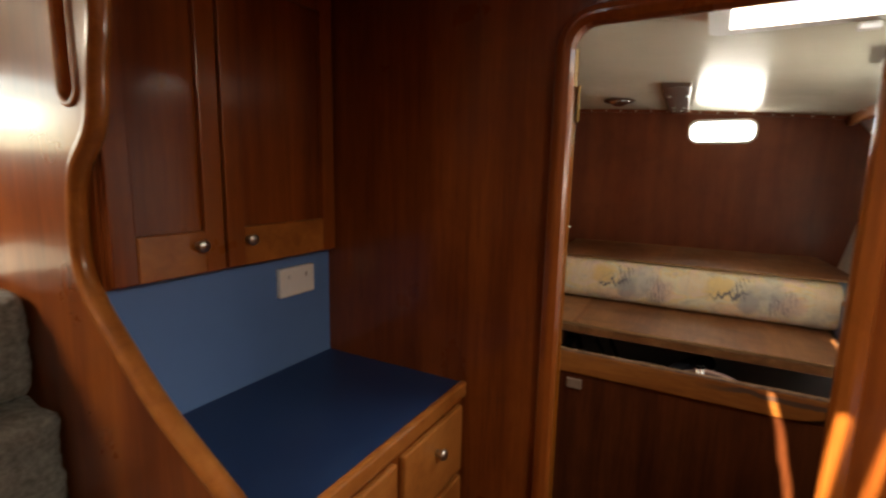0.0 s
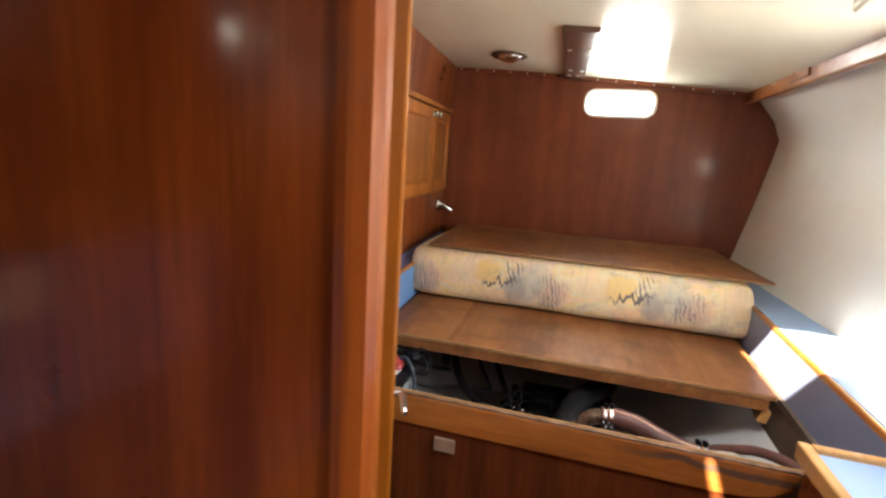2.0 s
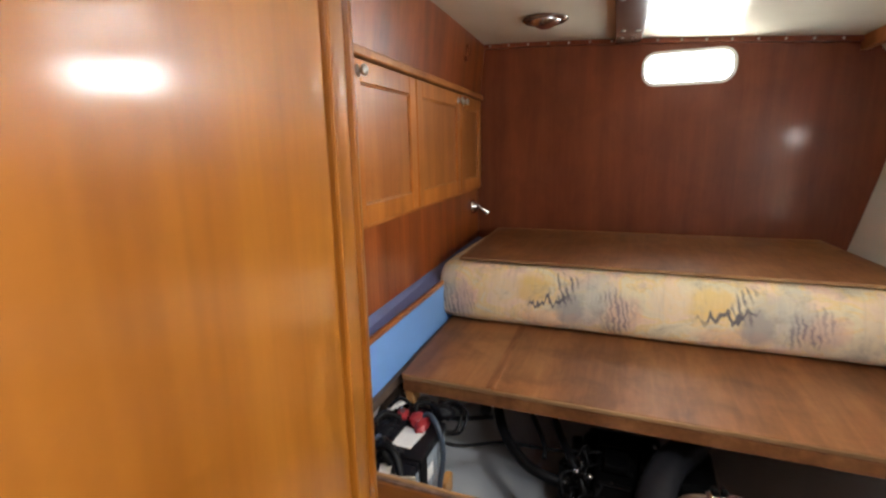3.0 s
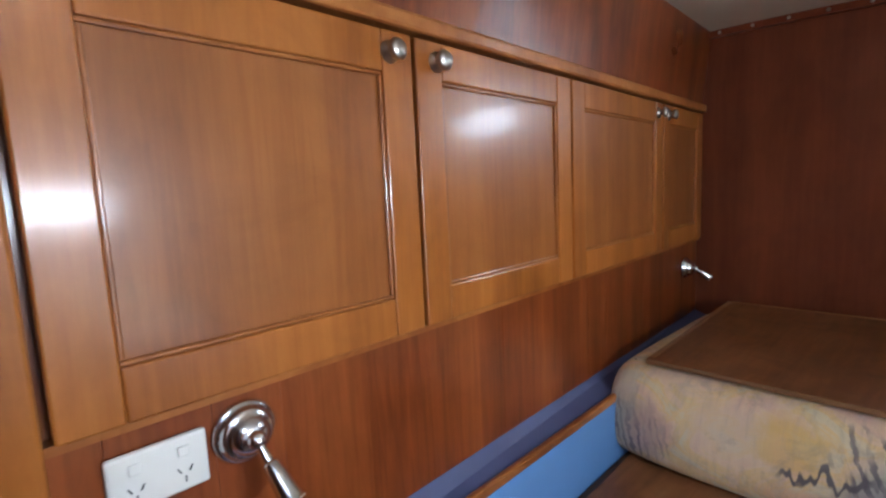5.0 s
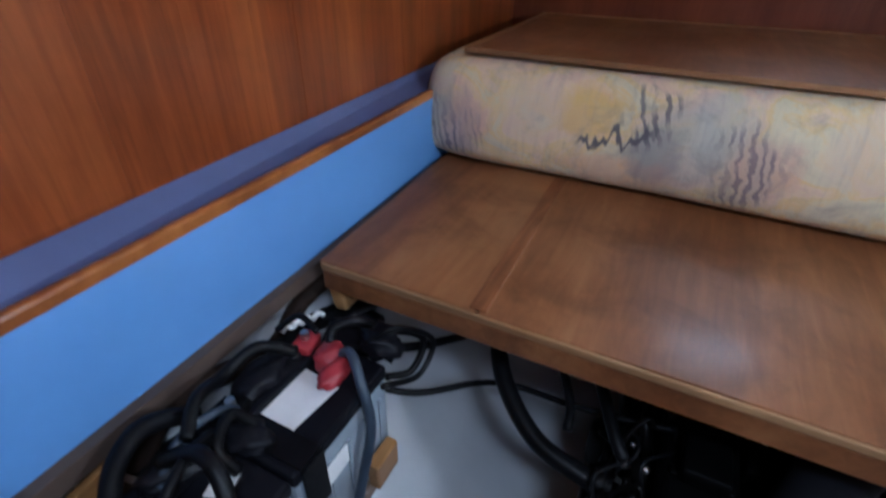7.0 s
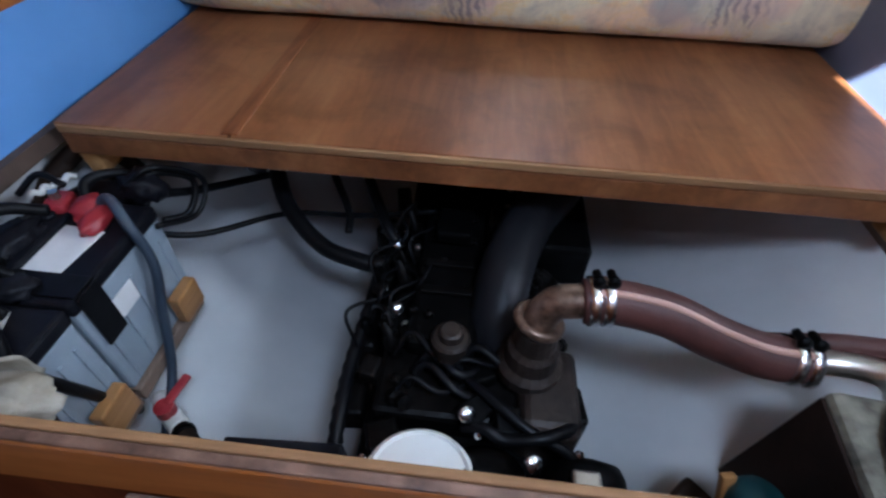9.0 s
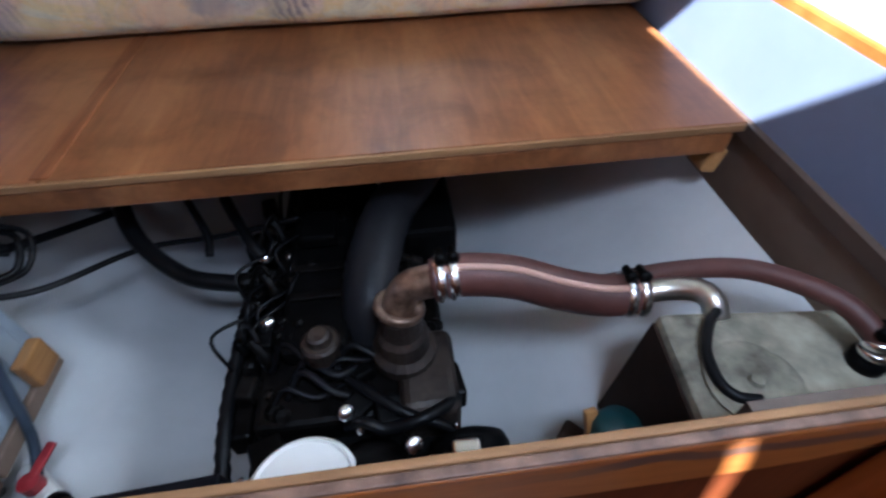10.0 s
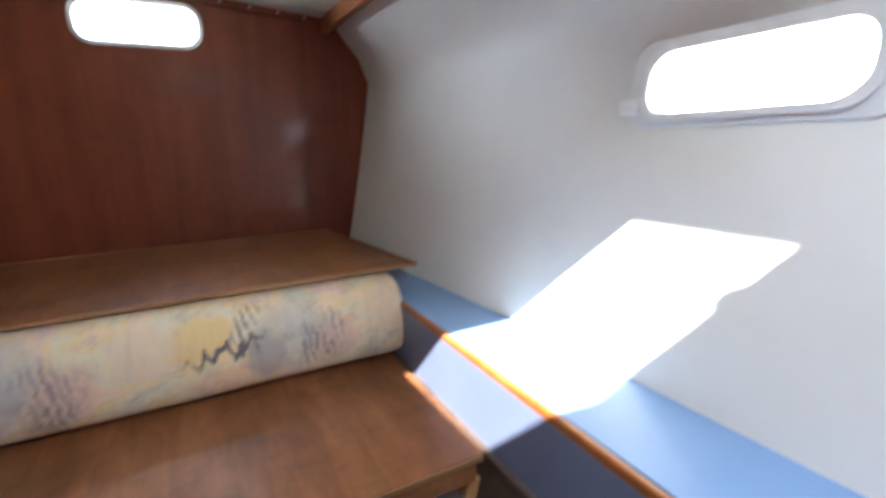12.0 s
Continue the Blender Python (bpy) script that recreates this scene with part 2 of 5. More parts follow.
def turned(profile, m, sides=24):
    """A lathe shape: radius and height pairs round the z axis of the pose m."""
    bm = bmesh.new()
    rings = [[bm.verts.new(m @ Vector((max(r, 1e-4) * math.cos(math.tau * k / sides), max(r, 1e-4) * math.sin(math.tau * k / sides), h))) for k in range(sides)] for r, h in profile]
    for a, b in zip(rings, rings[1:]):
        for k in range(sides):
            bm.faces.new((a[k], a[(k + 1) % sides], b[(k + 1) % sides], b[k]))
    bm.faces.new(rings[0])
    bm.faces.new(rings[-1])
    return bm


def facing(place, way):
    """A pose whose z axis points along way."""
    return Matrix.Translation(place) @ Vector(way).to_track_quat("Z", "Y").to_matrix().to_4x4()


def strip_along(p0, p1, wide, high, r=0.004, segments=2):
    """A straight batten from p0 to p1."""
    a, b = Vector(p0), Vector(p1)
    m = Matrix.Translation((a + b) / 2) @ (b - a).to_track_quat("Y", "Z").to_matrix().to_4x4()
    return turned_box((wide, (b - a).length, high), m, r, segments)


def loft(sections, thick):
    """A lining through sections of equal length, given thickness along its normals; None marks quads left open."""
    bm = bmesh.new()
    rows = [[bm.verts.new(p) for p in s] for s in sections]
    for a, b in zip(rows, rows[1:]):
        for k in range(len(a) - 1):
            bm.faces.new((a[k], a[k + 1], b[k + 1], b[k]))
    return bm

# ---- the shell of the boat ----
BULK_Y, FORE_Y = 1.42, -1.315


def left_x(y):
    """The face of the port locker wall, which widens aft."""
    return -0.765 - 0.0573 * (y + 0.5)


def side_x(y):
    """Half the berth's width."""
    return 0.70 + 0.05 * max(0.0, y)


def hull_x(y):
    return 0.905 + 0.062 * min(1.0, (BULK_Y - y) / 1.2)


def roof_z(x):
    """Underside of the cambered deckhead."""
    return 1.962 - 0.055 * max(0.0, x + 0.85) ** 1.35


structure("floor", slab([(-2.6, -3.8), (1.3, -3.8), (1.3, -1.30), (1.0, BULK_Y), (-0.90, BULK_Y), (-0.90, -1.30), (-2.6, -1.30)], "z", -0.06, 0.0), SOLE, "unseen timber cabin sole, darkened to cut bounced light", "floor")

GLASS, gn, gl, gp = base_material("clear_acrylic")
gp.inputs["Transmission Weight"].default_value = 1.0
gp.inputs["Roughness"].default_value = 0.02
gp.inputs["IOR"].default_value = 1.15


def clear_pane(bm, parent):
    pane = part("pane", bm, GLASS, parent)
    pane.visible_shadow = False
    return pane


window_hole = round_rect(-0.012, 0.378, 1.703, 1.842, 0.055)
structure("wall_aft", slab([(-1.3, 0.0), (1.3, 0.0), (1.3, 2.2), (-1.3, 2.2)], "y", BULK_Y, BULK_Y + 0.03, [window_hole]), MAHOGANY_AFT, "dark red-brown mahogany veneer bulkhead across the stern", "wall")
window_1 = thing("window_1", "small rounded stern window, glaring with daylight", "window")
window_1["kind"] = "structure"
part("window_frame", slab(round_rect(-0.024, 0.390, 1.691, 1.854, 0.065), "y", BULK_Y - 0.006, BULK_Y + 0.05, [round_rect(-0.008, 0.374, 1.707, 1.838, 0.052)]), GLASS_FRAME, window_1)
clear_pane(slab(round_rect(-0.008, 0.374, 1.707, 1.838, 0.052), "y", BULK_Y + 0.030, BULK_Y + 0.036), window_1)

# deckhead in three stretches round the hatch opening
HATCH = (0.150, 0.705, -1.245, -0.785)


def deckhead(x0, x1, y0, y1):
    bm = bmesh.new()
    xs = [x0 + (x1 - x0) * k / 8 for k in range(9)]
    low = [[bm.verts.new((x, y, roof_z(x))) for x in xs] for y in (y0, y1)]
    top = [[bm.verts.new((x, y, roof_z(x) + 0.03)) for x in xs] for y in (y0, y1)]
    for k in range(8):
        bm.faces.new((low[0][k], low[0][k + 1], low[1][k + 1], low[1][k]))
        bm.faces.new((top[0][k], top[0][k + 1], top[1][k + 1], top[1][k]))
        for i in (0, 1):
            bm.faces.new((low[i][k], low[i][k + 1], top[i][k + 1], top[i][k]))
    for k in (0, 8):
        bm.faces.new((low[0][k], low[1][k], top[1][k], top[0][k]))
    return bm


structure("ceiling", join(deckhead(-1.1, 1.25, HATCH[3], BULK_Y), deckhead(-1.1, HATCH[0], FORE_Y, HATCH[3]), deckhead(HATCH[1], 1.25, FORE_Y, HATCH[3]), deckhead(HATCH[0], HATCH[1], FORE_Y, HATCH[2])), CREAM, "glossy cream laminate deckhead over the aft cabin", "ceiling")

# starboard hull lining, with the porthole left open
def hull_section(y):
    s, k = hull_x(y), hull_x(y) + 0.145
    pts = [(s - 0.10, 0.45), (s, 0.87), (s + 0.035, 1.03), (s + 0.075, 1.22), (s + 0.1006, 1.355), (s + 0.1254, 1.495), (k - 0.004, 1.60), (k - 0.045, 1.70), (k - 0.12, 1.79), (0.875, 1.87), (0.86, 1.90)]
    return [(x, y, z) for x, z in pts]


hull = bmesh.new()
ys = [FORE_Y, -1.0, -0.75, -0.45, -0.24, -0.03, 0.2, 0.5, 0.8, 1.1, BULK_Y]
rows = [[hull.verts.new(p) for p in hull_section(y)] for y in ys]
outer = [[hull.verts.new((p[0] + 0.05, p[1], p[2] + 0.01)) for p in hull_section(y)] for y in ys]
for i in range(len(ys) - 1):
    for k in range(10):
        gap = i in (3, 4) and k == 4
        for grid in (rows, outer):
            if not gap:
                hull.faces.new((grid[i][k], grid[i][k + 1], grid[i + 1][k + 1], grid[i + 1][k]))
for k, (i0, i1) in ((4, (3, 5)), (5, (3, 5))):
    for i in range(i0, i1):
        hull.faces.new((rows[i][k], rows[i + 1][k], outer[i + 1][k], outer[i][k]))
for i in (3, 5):
    hull.faces.new((rows[i][4], rows[i][5], outer[i][5], outer[i][4]))
structure("wall_starboard", hull, HULL_WHITE, "off-white flared hull lining with a soft knuckle", "wall", smooth=True)

port = thing("window_2", "white-framed oblong porthole, glaring with daylight", "porthole")
port["kind"] = "structure"
frame_bm = slab(round_rect(-0.222, 0.222, -0.084, 0.084, 0.040), "z", -0.004, 0.010, [round_rect(-0.178, 0.178, -0.060, 0.060, 0.045)], 0.004)
lean = math.atan2(0.137 - 0.109, 0.165)
PORT_POSE = Matrix.Translation((hull_x(-0.24) + 0.118, -0.24, 1.425)) @ Matrix(((0, -math.sin(lean) * -1, -math.cos(lean)), (1, 0, 0), (0, math.cos(lean), -math.sin(lean) * -1))).to_4x4()
frame_bm.transform(PORT_POSE)
part("window_frame", frame_bm, GLASS_FRAME, port)
inner = slab(round_rect(-0.192, 0.192, -0.072, 0.072, 0.05), "z", 0.010, 0.018, [round_rect(-0.174, 0.174, -0.056, 0.056, 0.042)], 0.003)
inner.transform(PORT_POSE)
pane_bm = slab(round_rect(-0.176, 0.176, -0.058, 0.058, 0.043), "z", 0.011, 0.015)
pane_bm.transform(PORT_POSE)
clear_pane(pane_bm, port)
part("clamp_ring", inner, WHITE_PLASTIC, port, "white opening ring of the port")
lug = turned_box((0.05, 0.035, 0.02), PORT_POSE @ pose(0.215, -0.04, 0.012), 0.008)
part("hinge_lug", lug, WHITE_PLASTIC, port)

# beam where deckhead and side meet
structure("trim_beam", join(strip_along((0.862, -1.30, 1.822), (0.862, BULK_Y, 1.822), 0.035, 0.062, 0.006)), TRIM, "varnished wooden beam along the deckhead edge", "trim")

# fore bulkhead with the doorway
DOOR = (-0.150, 0.395, 1.785)
hole = [(DOOR[0], 0.002), (DOOR[1], 0.002)] + [p for p in round_rect(DOOR[0], DOOR[1], 0.5, DOOR[2], 0.06) if p[1] > 1.0]
structure("wall_fore", slab([(-1.02, 0.0), (1.3, 0.0), (1.3, 1.97), (-1.02, 1.97)], "y", FORE_Y - 0.02, FORE_Y, [hole]), MAHOGANY, "dark mahogany veneer bulkhead with a doorway", "wall")


def doorway_ring(grow):
    top = [p for p in round_rect(DOOR[0] - grow, DOOR[1] + grow, 0.5, DOOR[2] + grow, 0.06 + grow) if p[1] > 1.0]
    return [(DOOR[1] + grow, 0.0)] + top + [(DOOR[0] - grow, 0.0)]


ring_out, ring_in = doorway_ring(0.030), doorway_ring(-0.012)
structure("trim_doorway", slab(ring_out + ring_in[::-1], "y", FORE_Y - 0.045, FORE_Y + 0.004, (), 0.018), MAHOGANY, "rounded varnished trim round the cabin doorway", "trim", smooth=False)

# port side: locker front, soffit, planked lower wall
def left_panel(y0, y1, z0, z1, out, thick):
    """A panel lying on the port wall, standing out by out metres."""
    return slab([(left_x(y0) + out, y0), (left_x(y1) + out, y1), (left_x(y1) + out - thick, y1), (left_x(y0) + out - thick, y0)], "z", z0, z1)


structure("wall_port", left_panel(-1.29, BULK_Y, 0.0, 2.05, -0.012, 0.04), MAHOGANY, "timber lining behind the port lockers", "wall")
PLANKS = structure("wall_port_lower", left_panel(-0.66, BULK_Y, 0.893, 0.90, 0.0, 0.012), TEAK_RED, "reddish upright boards below the lockers", "wall")
edge = -0.66
widths = random.Random(4)
while edge < BULK_Y - 0.01:
    far = min(BULK_Y, edge + widths.uniform(0.085, 0.15))
    part("plank", left_panel(edge + 0.0002, far - 0.0002, 0.90, 1.180, widths.uniform(0.0, 0.0004), 0.011), TEAK_RED, PLANKS)
    edge = far
structure("trim_soffit", slab([(left_x(-1.2) + 0.03, -1.2), (left_x(BULK_Y) + 0.03, BULK_Y), (left_x(BULK_Y) - 0.01, BULK_Y), (left_x(-1.2) - 0.01, -1.2)], "z", 1.672, 1.70, (), 0.006), TRIM, "dark moulding above the lockers", "trim")
soffit = bmesh.new()
q = [(left_x(y) + dx, y, z) for y in (-1.2, BULK_Y) for dx, z in ((0.012, 1.70), (0.042, 1.975), (0.0, 1.975), (-0.02, 1.70))]
v = [soffit.verts.new(p) for p in q]
for f in ((0, 1, 5, 4), (1, 2, 6, 5), (2, 3, 7, 6), (3, 0, 4, 7), (0, 1, 2, 3), (4, 5, 6, 7)):
    soffit.faces.new([v[i] for i in f])
structure("wall_port_upper", soffit, TEAK_RED, "glossy red-brown fascia under the deckhead", "wall")

# fore cabin shell
# The opening in this wall is added, out of view, for the partition's highlight lamp.
structure("wall_saloon_port", slab([(-3.8, 0.0), (-1.3, 0.0), (-1.3, 2.05), (-3.8, 2.05)], "x", -2.63, -2.6, [round_rect(-2.80, -2.24, 1.52, 1.84, 0.06)]), MAHOGANY, "mahogany side of the saloon", "wall")
structure("wall_saloon_starboard", box(1.3, 1.33, -3.8, -1.3, 0, 2.1, 0), MAHOGANY, "mahogany side of the saloon", "wall")
structure("wall_saloon_fore", box(-2.6, 1.3, -3.83, -3.8, 0, 2.05, 0), MAHOGANY, "mahogany bulkhead behind the walker", "wall")
structure("wall_galley_aft", box(-2.6, -1.02, -1.335, -1.30, 0, 2.05, 0), MAHOGANY, "mahogany bulkhead beyond the steps", "wall")
# After the companionway: added fill-lamp opening, then unseen slits shaping the sun streaks.
fore_roof = slab([(-2.6, -3.8), (1.3, -3.8), (1.3, FORE_Y - 0.02), (-2.6, FORE_Y - 0.02)], "z", 1.96, 1.98, [[(-2.4, -3.4), (-1.7, -3.4), (-1.7, -2.7), (-2.4, -2.7)], [(0.7, -2.6), (1.2, -2.6), (1.2, -2.1), (0.7, -2.1)], [(-0.188, -1.765), (-0.166, -1.765), (-0.178, -1.86), (-0.185, -1.90), (-0.217, -2.02), (-0.225, -2.06), (-0.260, -2.19), (-0.286, -2.19), (-0.251, -2.06), (-0.245, -2.02), (-0.210, -1.90), (-0.205, -1.86)], [(-0.040, -2.30), (-0.014, -2.30), (-0.145, -2.53), (-0.172, -2.53)], [(0.030, -2.30), (0.048, -2.30), (-0.070, -2.50), (-0.088, -2.50)], [(0.028, -1.53), (0.060, -1.53), (0.070, -1.47), (0.040, -1.47)]])
structure("ceiling_saloon", fore_roof, CREAM, "cream deckhead over the saloon with the companionway and added light slits", "ceiling")

# ---- the berth ----
def panel_between(xf, y0, y1, z0, z1, thick):
    return slab([(xf(y0), y0), (xf(y1), y1), (xf(y1) + thick, y1), (xf(y0) + thick, y0)], "z", z0, z1)


LEDGE = mottled("stained_ledge", (0.045, 0.028, 0.020), (0.11, 0.072, 0.052), 9.0, 0.65, spread=0.25)
BEAM = 0.026  # the berth is a little wider to starboard
for sign, name in ((-1, "port"), (1, "starboard")):
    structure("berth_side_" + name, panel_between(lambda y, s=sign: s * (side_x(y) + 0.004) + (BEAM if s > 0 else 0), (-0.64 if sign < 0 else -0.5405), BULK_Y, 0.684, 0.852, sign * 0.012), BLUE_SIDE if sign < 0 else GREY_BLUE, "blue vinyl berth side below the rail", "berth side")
    if sign > 0:
        structure("box_side_" + name, panel_between(lambda y, s=sign: s * (side_x(y) + 0.001) + BEAM, -0.484, BULK_Y, 0.30, 0.655, sign * 0.016), PLY_DARK, "bare plywood side of the engine box", "engine box side")
    structure("trim_ledge_" + name, panel_between(lambda y, s=sign: s * (side_x(y) - 0.008) + (BEAM if s > 0 else 0), -0.484, BULK_Y, 0.655, 0.6835, sign * 0.026), LEDGE, "worn plywood ledge that carries the berth boards", "trim")
    wide = BEAM if sign > 0 else 0
    a, b = sign * (side_x(-0.5) + 0.012) + wide, sign * (side_x(BULK_Y) + 0.012) + wide
    structure("trim_rail_" + name, strip_along((a, -0.64 if sign < 0 else -0.54, 0.855), (b, BULK_Y, 0.855), 0.015, 0.030, 0.005), TRIM, "varnished fiddle rail along the berth shelf", "trim")

shelf_bm = bmesh.new()
sv = [shelf_bm.verts.new(p) for y in (-0.66, BULK_Y) for p in ((-side_x(y) - 0.024, y, 0.845), (-side_x(y) - 0.024, y, 0.862), (left_x(y) - 0.001, y, 0.8925), (left_x(y) - 0.001, y, 0.845))]
for f in ((0, 1, 5, 4), (1, 2, 6, 5), (2, 3, 7, 6), (3, 0, 4, 7), (0, 1, 2, 3), (4, 5, 6, 7)):
    shelf_bm.faces.new([sv[i] for i in f])
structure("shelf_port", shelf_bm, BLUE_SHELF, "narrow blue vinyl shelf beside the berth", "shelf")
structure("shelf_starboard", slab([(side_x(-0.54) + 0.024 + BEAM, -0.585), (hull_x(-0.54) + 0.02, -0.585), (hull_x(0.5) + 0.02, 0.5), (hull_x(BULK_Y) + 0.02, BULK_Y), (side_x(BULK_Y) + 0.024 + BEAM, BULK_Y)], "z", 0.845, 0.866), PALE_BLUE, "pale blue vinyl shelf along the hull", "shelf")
structure("trim_shelf_end", box(side_x(-0.54) + 0.020 + BEAM, hull_x(-0.54) + 0.02, -0.601, -0.5855, 0.838, 0.876, 0.004), RAIL, "pale wooden edging across the shelf end", "trim")

JOINT = wood("scorched_joint", (0.035, 0.010, 0.004), (0.14, 0.045, 0.014), (0.27, 0.10, 0.035), stretch=(34, 3.0, 20), rough=0.45, coat=0.1)
berth_top = thing("berth_board", "brown varnished plywood berth boards with a worn hinged joint", "berth board")
part("board", slab([(-side_x(0) + 0.004, 0.0), (-0.401, 0.0), (-0.417, 0.9), (-0.417, 1.41), (-side_x(1.41) + 0.004, 1.41)], "z", 0.684, 0.700, (), 0.002), BED_WOOD, berth_top)
part("board", slab([(-0.396, 0.0), (side_x(0) - 0.006 + BEAM, 0.0), (side_x(1.41) - 0.006 + BEAM, 1.41), (-0.412, 1.41), (-0.412, 0.9)], "z", 0.684, 0.700, (), 0.002), BED_WOOD, berth_top)
part("edge_batten", box(-0.69, 0.70, -0.004, 0.034, 0.644, 0.6835, 0.003), BED_WOOD, berth_top)
part("edge_lipping", box(-0.69, 0.716, -0.006, -0.0005, 0.685, 0.699, 0.002), RAW_EDGE, berth_top, "pale worn plywood edge")
hinge_strip = strip_along((-0.3985, 0.004, 0.7008), (-0.4145, 0.55, 0.7006), 0.028, 0.0040, 0.0015)
part("joint_strip", hinge_strip, JOINT, berth_top, "raised worn strip over the joint")
for sx in (-1, 1):
    part("corner_block", turned_box((0.03, 0.05, 0.05), pose(sx * 0.672 + (BEAM if sx > 0 else 0), 0.030, 0.618, 0, 12 * sx, 0), 0.006), RAIL, berth_top, "pale wooden block below the board corner")


def calc(n, l, op, a, b=None, clamp=False):
    """One arithmetic node on sockets or numbers."""
    node = n.new("ShaderNodeMath")
    node.operation, node.use_clamp = op, clamp
    for k, value in enumerate((a, b)):
        if value is None:
            continue
        if isinstance(value, (int, float)):
            node.inputs[k].default_value = value
        else:
            l.new(value, node.inputs[k])
    return node.outputs[0]


def fabric():
    """Printed upholstery: cream ground, clouds of ochre, pink and grey-green, and repeated dark brush motifs."""
    m, n, l, p = base_material("printed_fabric")
    tc, sep = n.new("ShaderNodeTexCoord"), n.new("ShaderNodeSeparateXYZ")
    l.new(tc.outputs["Object"], sep.inputs[0])
    x, y, z = sep.outputs
    wob = noise_node(n, l, coords(n, l, (1, 1, 1)), 26.0, 3.0)
    jag = calc(n, l, "MULTIPLY", calc(n, l, "SUBTRACT", wob.outputs[0], 0.5), 0.075)
    # along the cloth from the fold: height on the face, depth on the top
    v = calc(n, l, "ADD", calc(n, l, "SUBTRACT", z, 0.835), calc(n, l, "MULTIPLY", calc(n, l, "MAXIMUM", calc(n, l, "SUBTRACT", y, 0.55), 0.0), 1.0))
    u = calc(n, l, "SUBTRACT", calc(n, l, "FRACT", calc(n, l, "ADD", calc(n, l, "DIVIDE", calc(n, l, "SUBTRACT", x, 0.335), 0.61), 0.5)), 0.5)
    u = calc(n, l, "MULTIPLY", u, 0.61)
    uj, vj = calc(n, l, "ADD", u, jag), calc(n, l, "ADD", v, calc(n, l, "MULTIPLY", jag, 0.7))

    def spot(cu, cv, ru, rv, a=uj, b=vj):
        du = calc(n, l, "DIVIDE", calc(n, l, "SUBTRACT", a, cu), ru)
        dv = calc(n, l, "DIVIDE", calc(n, l, "SUBTRACT", b, cv), rv)
        d = calc(n, l, "SQRT", calc(n, l, "ADD", calc(n, l, "MULTIPLY", du, du), calc(n, l, "MULTIPLY", dv, dv)))
        return calc(n, l, "MULTIPLY", calc(n, l, "SUBTRACT", 1.25, d, True), 2.2, True)

    broken = noise_node(n, l, coords(n, l, (1.2, 1, 0.7)), 11.0, 3.0, 0.5, 0.5)

    def lines(a, b, pitch, slant, warp):
        t = calc(n, l, "ADD", calc(n, l, "ADD", a, calc(n, l, "MULTIPLY", b, slant)), calc(n, l, "MULTIPLY", jag, warp))
        s = calc(n, l, "SINE", calc(n, l, "MULTIPLY", t, math.tau / pitch))
        ink = calc(n, l, "MULTIPLY", calc(n, l, "SUBTRACT", s, 0.05), 2.5, True)
        return calc(n, l, "MULTIPLY", ink, calc(n, l, "MULTIPLY", calc(n, l, "SUBTRACT", broken.outputs[0], 0.40, True), 7.0, True))

    clouds = noise_node(n, l, coords(n, l, (1.0, 1.0, 1.4)), 6.5, 5.0, 0.6, 0.8)
    ramp = add_ramp(n, [(0.30, (0.47, 0.42, 0.32)), (0.39, (0.60, 0.52, 0.36)), (0.46, (0.66, 0.58, 0.40)), (0.52, (0.70, 0.52, 0.25)), (0.58, (0.72, 0.55, 0.38)), (0.66, (0.66, 0.46, 0.36)), (0.76, (0.62, 0.56, 0.48))])
    l.new(clouds.outputs[0], ramp.inputs[0])

    def lay(under, fac, color):
        mix = n.new("ShaderNodeMix")
        mix.data_type = "RGBA"
        l.new(fac, mix.inputs[0])
        l.new(under, mix.inputs[6])
        mix.inputs[7].default_value = (*color, 1)
        return mix.outputs[2]

    c = lay(ramp.outputs[0], calc(n, l, "MULTIPLY", spot(0.09, -0.01, 0.075, 0.085), 0.7), (0.42, 0.41, 0.35))
    c = lay(c, calc(n, l, "MULTIPLY", spot(-0.10, 0.035, 0.07, 0.05), 0.7), (0.66, 0.44, 0.15))
    c = lay(c, calc(n, l, "MULTIPLY", spot(0.235, -0.02, 0.06, 0.05), 0.6), (0.68, 0.40, 0.30))
    c = lay(c, calc(n, l, "MULTIPLY", spot(-0.02, -0.075, 0.12, 0.03), 0.6), (0.68, 0.42, 0.26))
    c = lay(c, calc(n, l, "MULTIPLY", spot(-0.22, 0.03, 0.07, 0.06), 0.6), (0.64, 0.50, 0.37))
    c = lay(c, calc(n, l, "MULTIPLY", spot(0.15, 0.04, 0.05, 0.07), 0.6), (0.47, 0.47, 0.42))
    c = lay(c, calc(n, l, "MULTIPLY", spot(0.205, -0.03, 0.07, 0.075), 0.45), (0.38, 0.33, 0.30))
    streak = noise_node(n, l, coords(n, l, (70, 10, 9)), 1.0, 4.0, 0.6, 0.4)
    c = lay(c, calc(n, l, "MULTIPLY", calc(n, l, "SUBTRACT", streak.outputs[0], 0.52, True), 1.6, True), (0.33, 0.28, 0.27))
    c = lay(c, calc(n, l, "MULTIPLY", calc(n, l, "SUBTRACT", 0.44, streak.outputs[0], True), 1.6, True), (0.78, 0.68, 0.48))
    c = lay(c, calc(n, l, "MULTIPLY", spot(0.205, -0.03, 0.075, 0.08), calc(n, l, "MULTIPLY", lines(u, v, 0.019, 0.18, 0.6), 0.65)), (0.13, 0.105, 0.145))
    c = lay(c, calc(n, l, "MULTIPLY", spot(0.045, -0.03, 0.055, 0.06), 0.6), (0.25, 0.235, 0.245))
    c = lay(c, calc(n, l, "MULTIPLY", spot(0.022, 0.045, 0.05, 0.06), calc(n, l, "MULTIPLY", lines(u, v, 0.022, 0.35, 0.35), 0.8)), (0.11, 0.10, 0.125))
